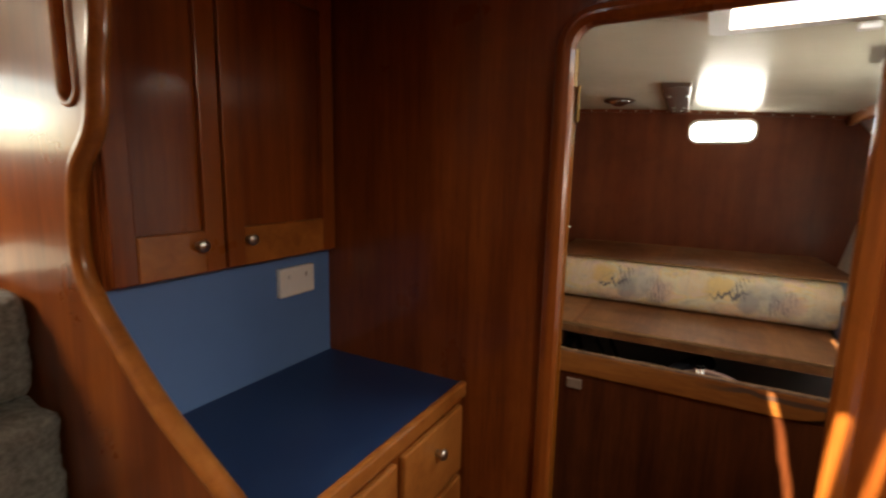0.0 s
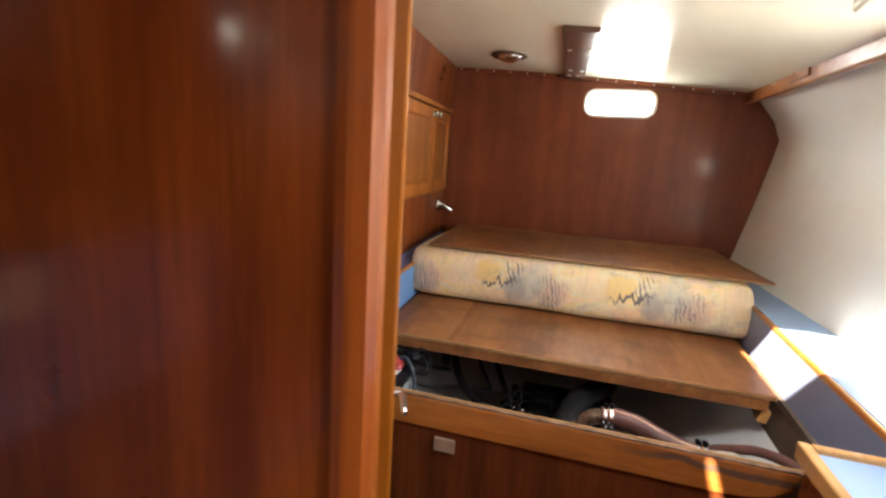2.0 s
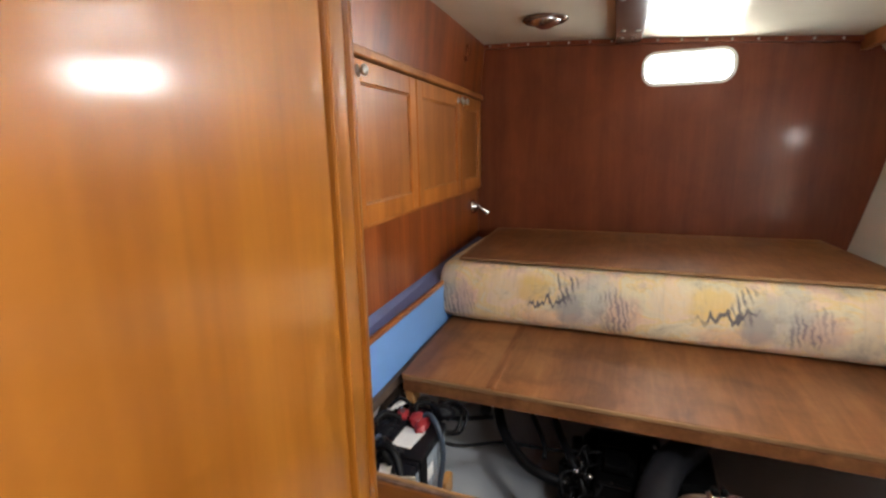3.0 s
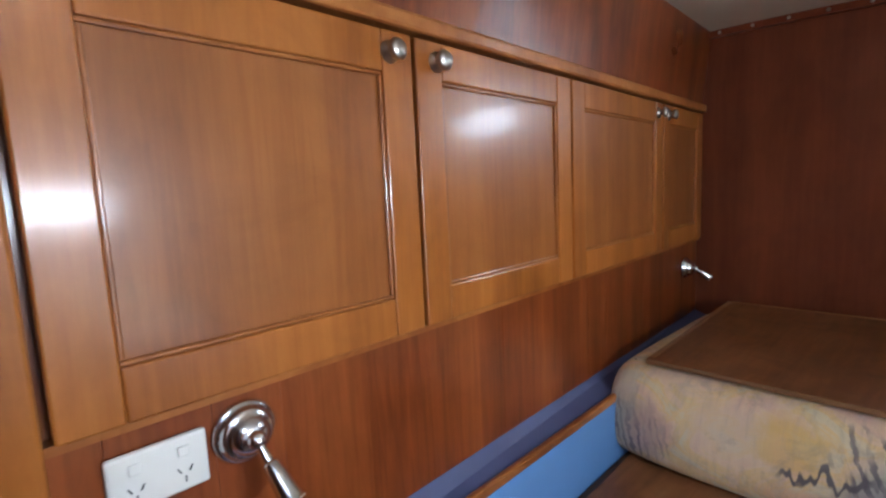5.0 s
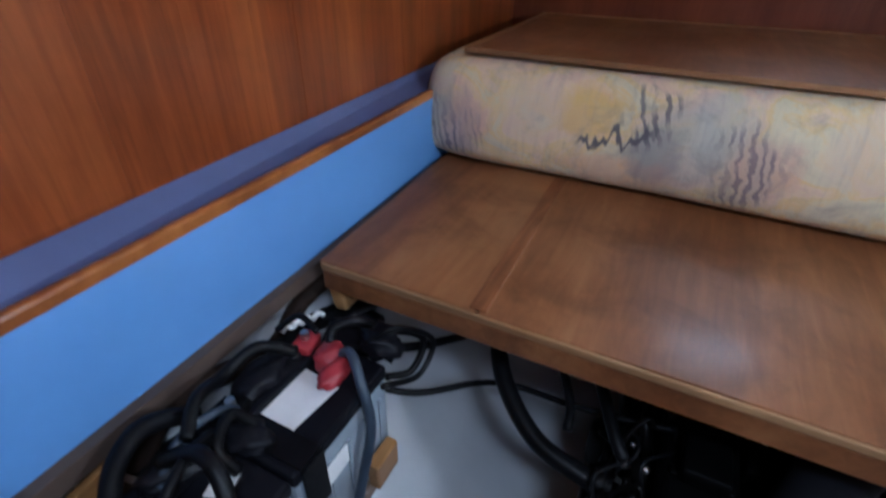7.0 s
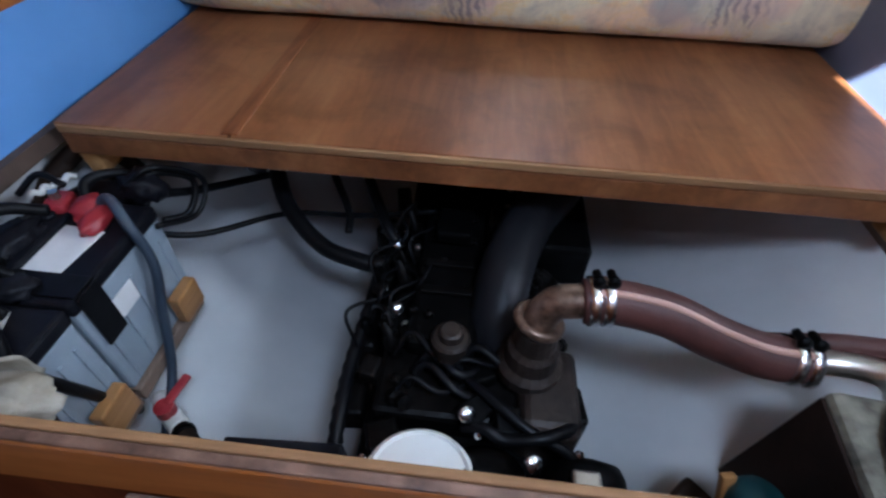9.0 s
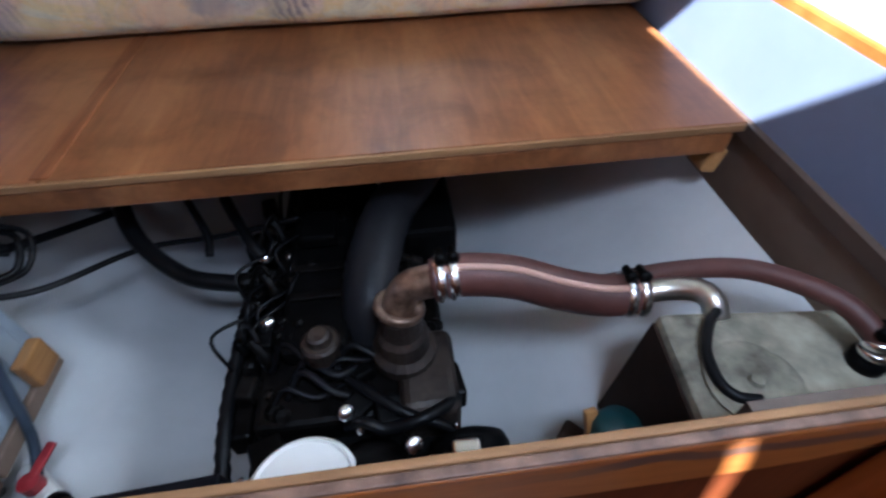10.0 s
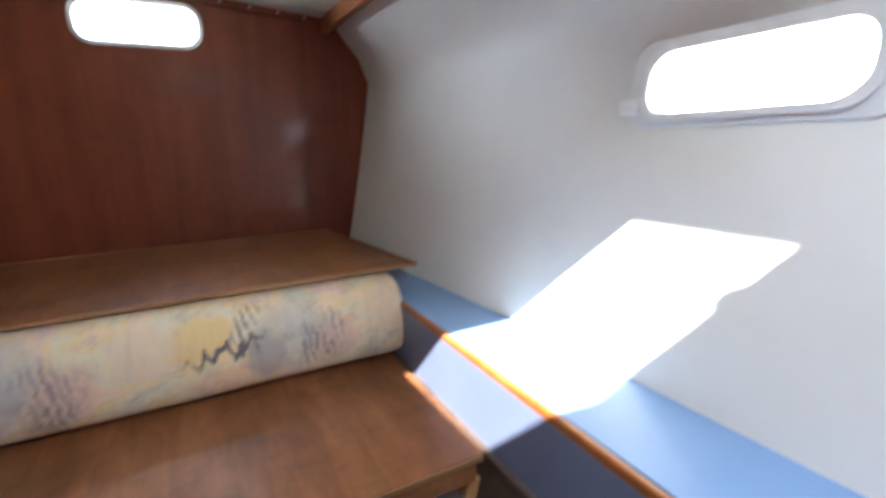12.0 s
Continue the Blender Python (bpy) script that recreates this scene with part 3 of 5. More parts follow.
    # the jagged brush stroke that runs out from each motif
    rough_line = noise_node(n, l, coords(n, l, (1, 0.05, 0.25)), 46.0, 1.0)
    fold = calc(n, l, "MULTIPLY", calc(n, l, "SUBTRACT", rough_line.outputs[0], 0.5), 0.11)
    band = calc(n, l, "ABSOLUTE", calc(n, l, "ADD", calc(n, l, "SUBTRACT", v, calc(n, l, "MULTIPLY", fold, 1.1)), calc(n, l, "SUBTRACT", calc(n, l, "MULTIPLY", u, -0.25), calc(n, l, "ADD", 0.002, calc(n, l, "MULTIPLY", jag, 0.4)))))
    stroke = calc(n, l, "MULTIPLY", calc(n, l, "SUBTRACT", calc(n, l, "MULTIPLY", broken.outputs[0], 0.026), band, True), 150.0, True)
    c = lay(c, calc(n, l, "MULTIPLY", stroke, calc(n, l, "MULTIPLY", spot(-0.045, 0.015, 0.085, 0.06), 0.95)), (0.11, 0.10, 0.115))
    smudge = noise_node(n, l, coords(n, l, (1, 1, 1)), 13.0, 5.0, 0.7, 0.6)
    blot = add_ramp(n, [(0.52, (0, 0, 0)), (0.70, (1, 1, 1))])
    l.new(smudge.outputs[0], blot.inputs[0])
    c = lay(c, calc(n, l, "MULTIPLY", blot.outputs[0], 0.42), (0.20, 0.18, 0.19))
    l.new(c, p.inputs["Base Color"])
    p.inputs["Roughness"].default_value = 0.9
    weave = noise_node(n, l, coords(n, l, (1, 1, 1)), 380.0, 2.0)
    add_bump(n, l, weave.outputs[0], p, 0.5, 0.001)
    return m


FABRIC = fabric()

mattress = thing("mattress", "folded mattress in floral peach and grey fabric on the berth", "mattress")
PROFILE = [(0.60, 0.702), (0.550, 0.704), (0.518, 0.716), (0.500, 0.745), (0.494, 0.80), (0.502, 0.855), (0.518, 0.90), (0.548, 0.933), (0.60, 0.944), (0.80, 0.947), (1.10, 0.947), (1.33, 0.944), (1.37, 0.90), (1.37, 0.76), (1.33, 0.702), (1.0, 0.702)]
body = bmesh.new()
stations = [(-0.772, 0.35), (-0.768, 0.66), (-0.757, 0.84), (-0.735, 0.94), (-0.70, 0.99), (-0.64, 1.0)] + [(-0.55 + 0.11 * k, 1.0) for k in range(12)][:-1] + [(0.64, 1.0)] + [(0.710, 0.995), (0.742, 0.97), (0.764, 0.90), (0.777, 0.78), (0.782, 0.60)]
prev = None
for x, s in stations:
    ring = []
    for y, z in PROFILE:
        wob = 0.004 * math.sin(9 * x + 5 * z) + 0.003 * math.sin(23 * x + 11 * y)
        ring.append(body.verts.new((x, 0.93 + (y - 0.93) * (0.86 + 0.14 * s) + wob, 0.833 + (z - 0.833) * (0.62 + 0.38 * s) + (0.5 * wob if z > 0.74 and z < 0.93 else 0))))
    if prev:
        for k in range(len(ring)):
            body.faces.new((prev[k], prev[(k + 1) % len(ring)], ring[(k + 1) % len(ring)], ring[k]))
    else:
        body.faces.new(ring)
    prev = ring
body.faces.new(prev)
part("cover", body, FABRIC, mattress, smooth=True).modifiers.new("soft", "SUBSURF").levels = 1
mattress.children[0].modifiers[0].render_levels = 1
part("piping", tube([(-0.775, 0.60, 0.722), (-0.778, 0.56, 0.735), (-0.778, 0.545, 0.79), (-0.776, 0.545, 0.85), (-0.765, 0.57, 0.90), (-0.74, 0.62, 0.935)], 0.005, 8), mottled("dark_piping", (0.015, 0.015, 0.03), (0.03, 0.03, 0.05), 20, 0.7), mattress, "dark piping round the mattress end")

loose = thing("loose_board", "thin brown plywood board lying on the mattress", "board")
part("panel", slab([(-0.697, 0.585), (0.868, 0.60), (0.80, 1.385), (-0.735, 1.345)], "z", 0.9485, 0.9605, (), 0.002), BED_WOOD, loose)
part("edge_lipping", strip_along((-0.697, 0.5825, 0.9545), (0.868, 0.5975, 0.9545), 0.004, 0.011, 0.001), RAW_EDGE, loose, "pale sawn plywood edge")

part("edge_strip", strip_along((-0.688, 0.60, 0.9612), (-0.725, 1.335, 0.9612), 0.012, 0.002, 0.0005), RAIL, loose, "pale edge strip")
part("edge_strip", strip_along((-0.718, 1.338, 0.9612), (0.795, 1.376, 0.9612), 0.012, 0.002, 0.0005), RAIL, loose, "pale edge strip")

def scuffed_lip():
    """Varnished lip with a wavering dark rubbed band and bare scuffs near its top."""
    m = wood("scuffed_lip_wood", (0.18, 0.054, 0.011), (0.27, 0.088, 0.019), (0.36, 0.13, 0.032), stretch=(3, 10, 24), rough=0.36, coat=0.2)
    n, l = m.node_tree.nodes, m.node_tree.links
    p = n["Principled BSDF"]
    under = p.inputs["Base Color"].links[0].from_socket
    tc, sep = n.new("ShaderNodeTexCoord"), n.new("ShaderNodeSeparateXYZ")
    l.new(tc.outputs["Object"], sep.inputs[0])
    wave = noise_node(n, l, coords(n, l, (1, 0.01, 0.1)), 5.0, 4.0, 0.6)
    patch = noise_node(n, l, coords(n, l, (0.7, 1, 2.2)), 34.0, 5.0, 0.65)
    mid = calc(n, l, "ADD", 0.664, calc(n, l, "MULTIPLY", wave.outputs[0], 0.062))
    away = calc(n, l, "ABSOLUTE", calc(n, l, "SUBTRACT", sep.outputs[2], mid))
    band = calc(n, l, "MULTIPLY", calc(n, l, "SUBTRACT", 0.011, calc(n, l, "ADD", away, calc(n, l, "MULTIPLY", calc(n, l, "SUBTRACT", patch.outputs[0], 0.5), 0.012)), True), 240.0, True)
    bare = calc(n, l, "MULTIPLY", calc(n, l, "MULTIPLY", calc(n, l, "SUBTRACT", sep.outputs[2], mid), 40.0, True), calc(n, l, "MULTIPLY", calc(n, l, "SUBTRACT", patch.outputs[0], 0.45, True), 5.0, True))
    along = calc(n, l, "MULTIPLY", calc(n, l, "SUBTRACT", sep.outputs[0], 0.16, True), 7.0, True)
    band = calc(n, l, "MULTIPLY", band, along)
    for fac, most, color in ((bare, 0.45, (0.20, 0.10, 0.075)), (band, 0.8, (0.055, 0.040, 0.038))):
        mix = n.new("ShaderNodeMix")
        mix.data_type = "RGBA"
        l.new(calc(n, l, "MULTIPLY", fac, most), mix.inputs[0])
        l.new(under, mix.inputs[6])
        mix.inputs[7].default_value = (*color, 1)
        under = mix.outputs[2]
    l.new(under, p.inputs["Base Color"])
    return m


LIP_WOOD = scuffed_lip()
# engine box front: proud lip over a plain panel
structure("trim_engine_lip", slab([(-0.695, 0.635), (0.44, 0.635), (0.50, 0.640), (0.55, 0.655), (0.585, 0.680), (0.60, 0.726), (-0.695, 0.726)], "y", -0.504, -0.4845, (), 0.004), LIP_WOOD, "varnished wooden lip along the front of the engine box", "trim")
structure("trim_lip_back", box(0.42, 0.715, -0.484, -0.472, 0.60, 0.724, 0.0), LEDGE, "stained plywood backing behind the lip end", "trim")
structure("trim_lip_cap", box(-0.695, 0.60, -0.5035, -0.4935, 0.7262, 0.732, 0.002), WORN_LIP, "scuffed varnish on top of the lip", "trim")
structure("trim_lip_top", box(-0.695, 0.69, -0.493, -0.4845, 0.7262, 0.7335, 0.002), RAW_EDGE, "worn bare plywood top of the lip", "trim")
# The low front's shade is in its darker wood colour.
structure("wall_engine_box", box(-0.74, 0.97, -0.4975, -0.4845, 0.0, 0.6345, 0.0), MAHOGANY_SHADED, "mahogany front of the engine box, coloured dark for shade", "wall")
plate = thing("wall_plate", "small dull beige plastic plate on the engine box front", "plate")
part("plate", box(-0.308, -0.244, -0.506, -0.498, 0.568, 0.612, 0.004), mottled("dulled_plastic", (0.19, 0.12, 0.085), (0.27, 0.18, 0.13), 12.0, 0.5), plate)

# locker beside the berth with a blue top
nook = thing("side_locker", "mahogany locker with a pale blue top and wooden edging", "locker")
part("end_panel", box(0.572, 1.05, -0.5553, -0.5065, 0.0, 0.66, 0.003), MAHOGANY, nook)
part("carcass", box(0.572, 1.05, -1.28, -0.5555, 0.0, 0.806, 0.003), MAHOGANY, nook)
part("top", box(0.578, 1.05, -1.28, -0.562, 0.8065, 0.822, 0.002), PALE_BLUE, nook, "pale blue laminate top")
part("edging", join(box(0.552, 0.5775, -1.28, -0.5412, 0.792, 0.835, 0.005), box(0.578, 0.99, -0.5615, -0.5412, 0.792, 0.835, 0.005)), RAIL, nook, "pale wooden edging")
part("door", box(0.560, 0.5715, -1.20, -0.60, 0.12, 0.70, 0.004), MAHOGANY, nook)

# ---- port lockers ----
TURN = math.atan(-0.0573)


def frame_door(name, y0, y1, z0, z1, knob_at, parent_label, group, mats=(TEAK, TEAK_PANEL)):
    """A framed locker door on the port wall: four rails round a sunk panel, and a knob."""
    ob = thing(name, parent_label, "locker door", group)
    w, st = y1 - y0, 0.062
    m = Matrix.Translation((left_x(y0) + 0.004, y0, 0)) @ Matrix.Rotation(-TURN, 4, "Z")

    def piece(a0, a1, b0, b1, d0, d1, r):
        bm = box(d0, d1, a0, a1, b0, b1, r)
        bm.transform(m)
        return bm

    part("stile", piece(0.0015, st, z0, z1, 0, 0.018, 0.003), mats[0], ob)
    part("stile", piece(w - st, w - 0.0015, z0, z1, 0, 0.018, 0.003), mats[0], ob)
    part("rail", piece(st, w - st, z0, z0 + st, 0, 0.0175, 0.003), mats[0], ob)
    part("rail", piece(st, w - st, z1 - st, z1, 0, 0.0175, 0.003), mats[0], ob)
    part("panel", piece(st - 0.004, w - st + 0.004, z0 + st - 0.004, z1 - st + 0.004, 0, 0.009, 0.0), mats[1], ob)
    for a0, a1, b0, b1 in ((st, w - st, z0 + st, z0 + st + 0.006), (st, w - st, z1 - st - 0.006, z1 - st), (st, st + 0.006, z0 + st + 0.006, z1 - st - 0.006), (w - st - 0.006, w - st, z0 + st + 0.006, z1 - st - 0.006)):
        part("bead", piece(a0, a1, b0, b1, 0.009, 0.0145, 0.002), TRIM, ob)
    ky, kz = knob_at
    base = m @ Vector((0.0175, ky - y0, kz))
    way = m.to_3x3() @ Vector((1, 0, 0))
    part("knob", turned([(0.017, 0.0), (0.017, 0.003), (0.008, 0.006), (0.008, 0.012), (0.015, 0.017), (0.017, 0.022), (0.012, 0.028), (0.0, 0.029)], facing(base, way), 18), SCREW, ob, "worn nickel knob", smooth=True)
    return ob


for y0, y1, ky in ((-0.60, -0.102, -0.150), (-0.098, 0.398, -0.050), (0.402, 0.988, 0.945), (0.992, 1.400, 1.035)):
    frame_door("locker_door", y0, y1, 1.19, 1.665, (ky, 1.632), "framed varnished teak locker door with a sunk panel", "port lockers")
structure("trim_locker_sill", left_panel(-0.66, BULK_Y, 1.178, 1.189, 0.010, 0.02), TRIM, "narrow wooden sill under the locker doors", "trim")
structure("trim_locker_post", slab([(left_x(-0.64) + 0.024, -0.66), (left_x(-0.64) + 0.024, -0.606), (left_x(-0.64) - 0.01, -0.606), (left_x(-0.64) - 0.01, -0.66)], "z", 0.866, 1.67, (), 0.004), TEAK, "upright locker post", "trim")


def reading_lamp(place, way, label, arm):
    """A chrome bulkhead lamp: stepped rose, ball joint and slim barrel."""
    ob = thing("reading_lamp", label, "reading lamp", "reading lamps")
    m = facing(place, way)
    part("rose", turned([(0.040, 0), (0.041, 0.004), (0.038, 0.007), (0.033, 0.009), (0.033, 0.015), (0.029, 0.018), (0.025, 0.019), (0.024, 0.026), (0.016, 0.031), (0.012, 0.034), (0.0, 0.035)], m, 28), CHROME, ob, smooth=True)
    hub = m @ Vector((0, 0, 0.038))
    part("joint", turned([(0.0, -0.012), (0.008, -0.010), (0.012, 0.0), (0.008, 0.010), (0.0, 0.012)], facing(hub, way), 16), CHROME, ob, smooth=True)
    tip = hub + Vector(arm)
    barrel = tube([hub, hub + Vector(arm) * 0.35, hub + Vector(arm) * 0.4, tip - Vector(arm) * 0.05, tip], lambda u: 0.006 if u < 0.3 else 0.006 + 0.012 * min(1, (u - 0.3) * 1.6), 16, 5)
    part("barrel", barrel, CHROME, ob, smooth=True)
    part("lens", turned([(0.0155, 0), (0.0155, 0.002), (0.0, 0.003)], facing(tip - Vector(arm).normalized() * 0.001, arm), 16), WHITE_PLASTIC, ob)
    return ob


OUT = (math.cos(TURN), -math.sin(TURN) * 1.0, 0)
reading_lamp((left_x(-0.414) + 0.002, -0.414, 1.127), OUT, "chrome reading lamp beside the power point", (0.052, 0.018, -0.066))
reading_lamp((left_x(1.27) + 0.002, 1.27, 1.088), OUT, "chrome reading lamp near the stern bulkhead", (0.040, 0.032, -0.036))

socket = thing("power_socket", "white double power point with two switches on the boards", "power socket")
m = Matrix.Translation((left_x(-0.512) + 0.002, -0.512, 1.120)) @ Matrix.Rotation(-TURN, 4, "Z") @ Matrix.Diagonal((1, 0.88, 0.93, 1))


def on_socket(x0, x1, a0, a1, b0, b1, r):
    bm = box(x0, x1, a0, a1, b0, b1, r)
    bm.transform(m)
    return bm


part("plate", on_socket(0, 0.010, -0.058, 0.058, -0.036, 0.036, 0.004), WHITE_PLASTIC, socket)
DARK_SLOT = mottled("slot_dark", (0.02, 0.02, 0.02), (0.04, 0.04, 0.04), 20, 0.6, relief=0)
for a in (-0.028, 0.028):
    part("switch", on_socket(0.0102, 0.0135, a - 0.007, a + 0.007, 0.010, 0.024, 0.002), WHITE_PLASTIC, socket)
    for da, db, turn in ((-0.007, -0.008, 30), (0.007, -0.008, -30), (0.0, -0.02, 0)):
        slot = box(0.0101, 0.0108, -0.001, 0.001, -0.004, 0.004, 0)
        slot.transform(m @ Matrix.Translation((0, a + da, db)) @ Matrix.Rotation(radians(turn), 4, "X"))
        part("slot", slot, DARK_SLOT, socket)

# ---- the open cabin door ----
leaf = thing("door_1", "orange-brown varnished cabin door standing open", "door")
leaf["kind"] = "structure"
HINGE, FREE = Vector((-0.150, -1.292, 0)), Vector((-0.405, -0.70, 0))
dirv = (FREE - HINGE).normalized()
LEN = (FREE - HINGE).length
nrm = Vector((dirv.y, -dirv.x, 0))
LEAF = Matrix(((dirv.x, nrm.x, 0, HINGE.x), (dirv.y, nrm.y, 0, HINGE.y), (0, 0, 1, 0), (0, 0, 0, 1)))


def on_leaf(a0, a1, d0, d1, z0, z1, r):
    bm = box(a0, a1, d0, d1, z0, z1, r)
    bm.transform(LEAF)
    return bm


part("core", on_leaf(0.012, LEN - 0.172, -0.018, 0.012, 0.03, 1.745, 0.004), DOOR_WOOD, leaf)
part("stile", on_leaf(LEN - 0.160, LEN - 0.030, -0.018, 0.012, 0.03, 1.745, 0.004), DOOR_WOOD, leaf)
part("groove_bead", on_leaf(LEN - 0.170, LEN - 0.162, -0.015, 0.020, 0.03, 1.744, 0.004), DOOR_WOOD, leaf)
part("edge_bead", on_leaf(LEN - 0.0265, LEN, -0.019, 0.020, 0.03, 1.746, 0.008), DOOR_WOOD, leaf, "rounded edge of the door")
for z in (0.25, 1.62):
    part("hinge", on_leaf(-0.004, 0.030, 0.0125, 0.016, z - 0.04, z + 0.04, 0.001), BRASS, leaf, "brass hinge")
part("hinge_plate", box(-0.1425, -0.1395, -1.345, -1.300, 1.655, 1.735, 0.001), BRASS, leaf, "brass hinge plate on the jamb")
handle = part("lever_handle", tube([LEAF @ Vector((LEN - 0.06, 0.012, 0.86)), LEAF @ Vector((LEN - 0.06, 0.05, 0.86)), LEAF @ Vector((LEN - 0.075, 0.056, 0.86)), LEAF @ Vector((LEN - 0.15, 0.056, 0.862))], 0.008, 12), CHROME, leaf, "chrome lever handle", smooth=True)
part("rose", turned([(0.024, 0), (0.024, 0.004), (0.012, 0.008)], facing(LEAF @ Vector((LEN - 0.06, 0.012, 0.86)), nrm), 20), CHROME, leaf, smooth=True)

# ---- saloon: bench, cupboards, curved partition, steps ----
bench = thing("bench_locker", "mahogany bench locker with a navy blue top and drawers", "bench")
part("carcass", box(-0.86, -0.392, -1.965, -1.336, 0.0, 0.878, 0.002), MAHOGANY, bench)
part("top", box(-0.86, -0.395, -1.965, -1.337, 0.8785, 0.898, 0.003), NAVY, bench, "navy blue top")
part("edging", box(-0.3945, -0.375, -1.965, -1.337, 0.862, 0.904, 0.006), TRIM, bench, "varnished front edging")
for y0, y1 in ((-1.64, -1.36), (-1.945, -1.665)):
    for z0, z1 in ((0.66, 0.845), (0.44, 0.64), (0.20, 0.42)):
        d = part("drawer_front", box(-0.3915, -0.374, y0, y1, z0, z1, 0.005), TRIM, bench)
        part("knob", turned([(0.009, 0), (0.007, 0.010), (0.015, 0.018), (0.012, 0.026), (0.0, 0.027)], facing((-0.3745, (y0 + y1) / 2, (z0 + z1) / 2 + 0.03), (1, 0, 0)), 16), SCREW, d, "round metal knob", smooth=True)

structure("wall_bench_back", box(-0.885, -0.862, -1.97, -1.336, 0.6, 1.23, 0), BLUE, "plain blue laminate back panel above the bench", "wall")
switch = thing("switch_plate", "white double switch plate on the blue panel", "switch")
part("plate", box(-0.8615, -0.842, -1.545, -1.418, 1.107, 1.188, 0.005), WHITE_PLASTIC, switch)
for a in (-1.513, -1.449):
    part("rocker", box(-0.8422, -0.8360, a - 0.006, a + 0.006, 1.156, 1.170, 0.002), WHITE_PLASTIC, switch)

cup = thing("wall_cupboard", "dark mahogany wall cupboard with two framed doors", "cupboard")
part("carcass", box(-1.02, -0.848, -1.97, -1.337, 1.217, 1.955, 0.002), MAHOGANY, cup)
for y0, y1, ky in ((-1.965, -1.718, -1.785), (-1.714, -1.345, -1.655)):
    door = part("door", box(-0.8475, -0.838, y0, y1, 1.222, 1.955, 0.002), MAHOGANY, cup)
    for a0, a1, b0, b1, mat in ((y0 + 0.002, y0 + 0.05, 1.224, 1.95, MAHOGANY), (y1 - 0.05, y1 - 0.002, 1.224, 1.95, MAHOGANY), (y0 + 0.05, y1 - 0.05, 1.224, 1.318, TRIM), (y0 + 0.05, y1 - 0.05, 1.88, 1.95, MAHOGANY)):
        part("rail", box(-0.8378, -0.824, a0, a1, b0, b1, 0.003), mat, door)
    part("knob", turned([(0.010, 0), (0.008, 0.008), (0.014, 0.016), (0.012, 0.022), (0.0, 0.023)], facing((-0.824, ky, 1.287), (1, 0, 0)), 16), SCREW, door, "round metal knob", smooth=True)

EDGE = [(-0.720, 2.0), (-0.750, 1.71), (-0.772, 1.62), (-0.785, 1.545), (-0.808, 1.505), (-0.858, 1.455), (-0.880, 1.39), (-0.888, 1.32), (-0.878, 1.255), (-0.838, 1.195), (-0.765, 1.128), (-0.671, 1.047), (-0.549, 0.970), (-0.475, 0.926), (-0.40, 0.875), (-0.352, 0.82), (-0.345, 0.75), (-0.345, 0.0)]
PART_Y = -1.985
partition = thing("partition", "curved varnished partition beside the steps with a hand-hold slot", "partition")
slot = round_rect(-0.872, -0.816, 1.565, 1.93, 0.027)
part("panel", slab(EDGE + [(-1.75, 0.0), (-1.75, 1.2), (-1.36, 1.2), (-1.30, 1.5), (-1.20, 2.0)], "y", PART_Y - 0.012, PART_Y + 0.012, [slot]), MAHOGANY, partition)
part("edge_trim", tube([(x, PART_Y, z) for x, z in EDGE], 0.019, 12, 4), TRIM, partition, "rounded varnished edge moulding", smooth=True)
part("slot_trim", slab(round_rect(-0.881, -0.807, 1.556, 1.94, 0.036), "y", PART_Y - 0.018, PART_Y + 0.018, [round_rect(-0.868, -0.820, 1.569, 1.926, 0.023)], 0.005), TRIM, partition)

stairs = thing("companion_steps", "steep companionway steps covered in grey carpet", "steps")
for x1, z1, y0 in ((-1.085, 1.19, -2.30), (-0.985, 0.955, -2.36), (-0.90, 0.715, -2.42), (-0.80, 0.475, -2.42)):
    tread = box(-1.9, x1, y0, -2.003, z1 - 0.235, z1, 0.035, 4)
    bmesh.ops.subdivide_edges(tread, edges=[e for e in tread.edges if e.calc_length() > 0.05], cuts=14, use_grid_fill=True)
    for vert in tread.verts:
        vert.co += Vector((0.010, 0.006, 0.010)) * (noise.noise(vert.co * 17) + 0.7 * noise.noise(vert.co * 41))
    part("tread", tread, CARPET, stairs, smooth=True)
fridge = thing("white_chest", "white moulded chest lid beside the steps", "chest")
part("body", box(-2.3, -1.42, -2.0, -1.4, 0.0, 1.27, 0.02, 3), WHITE_PLASTIC, fridge)
part("lid", box(-2.31, -1.41, -2.01, -1.4, 1.275, 1.35, 0.015, 3), WHITE_PLASTIC, fridge)

counter = thing("side_counter", "mahogany counter with a blue top and wooden edging", "counter")
part("carcass", box(0.62, 1.29, -1.95, -1.365, 0.0, 0.77, 0.003), MAHOGANY, counter)
part("top", box(0.625, 1.29, -1.945, -1.365, 0.7705, 0.785, 0.002), BLUE, counter)
part("edging", join(box(0.602, 0.6245, -1.965, -1.365, 0.757, 0.798, 0.005), box(0.625, 1.29, -1.965, -1.9455, 0.757, 0.798, 0.005)), TRIM, counter)

# ---- on the deckhead ----
dome = thing("dome_light", "recessed chrome and brown deckhead light", "ceiling light")
dz = roof_z(-0.43)
part("rim", turned([(0.094, 0.0), (0.098, -0.008), (0.086, -0.016), (0.066, -0.012), (0.064, 0.0)], pose(-0.42, 0.92, dz), 28), DARK_BLOCK, dome, "brown rim", smooth=True)
part("reflector", turned([(0.068, -0.004), (0.062, -0.018), (0.046, -0.030), (0.024, -0.040), (0.0, -0.042)], pose(-0.42, 0.92, dz), 24), CHROME, dome, smooth=True)
block = thing("deckhead_block", "tapered brown wooden block screwed to the deckhead", "block")
bz = roof_z(-0.07)
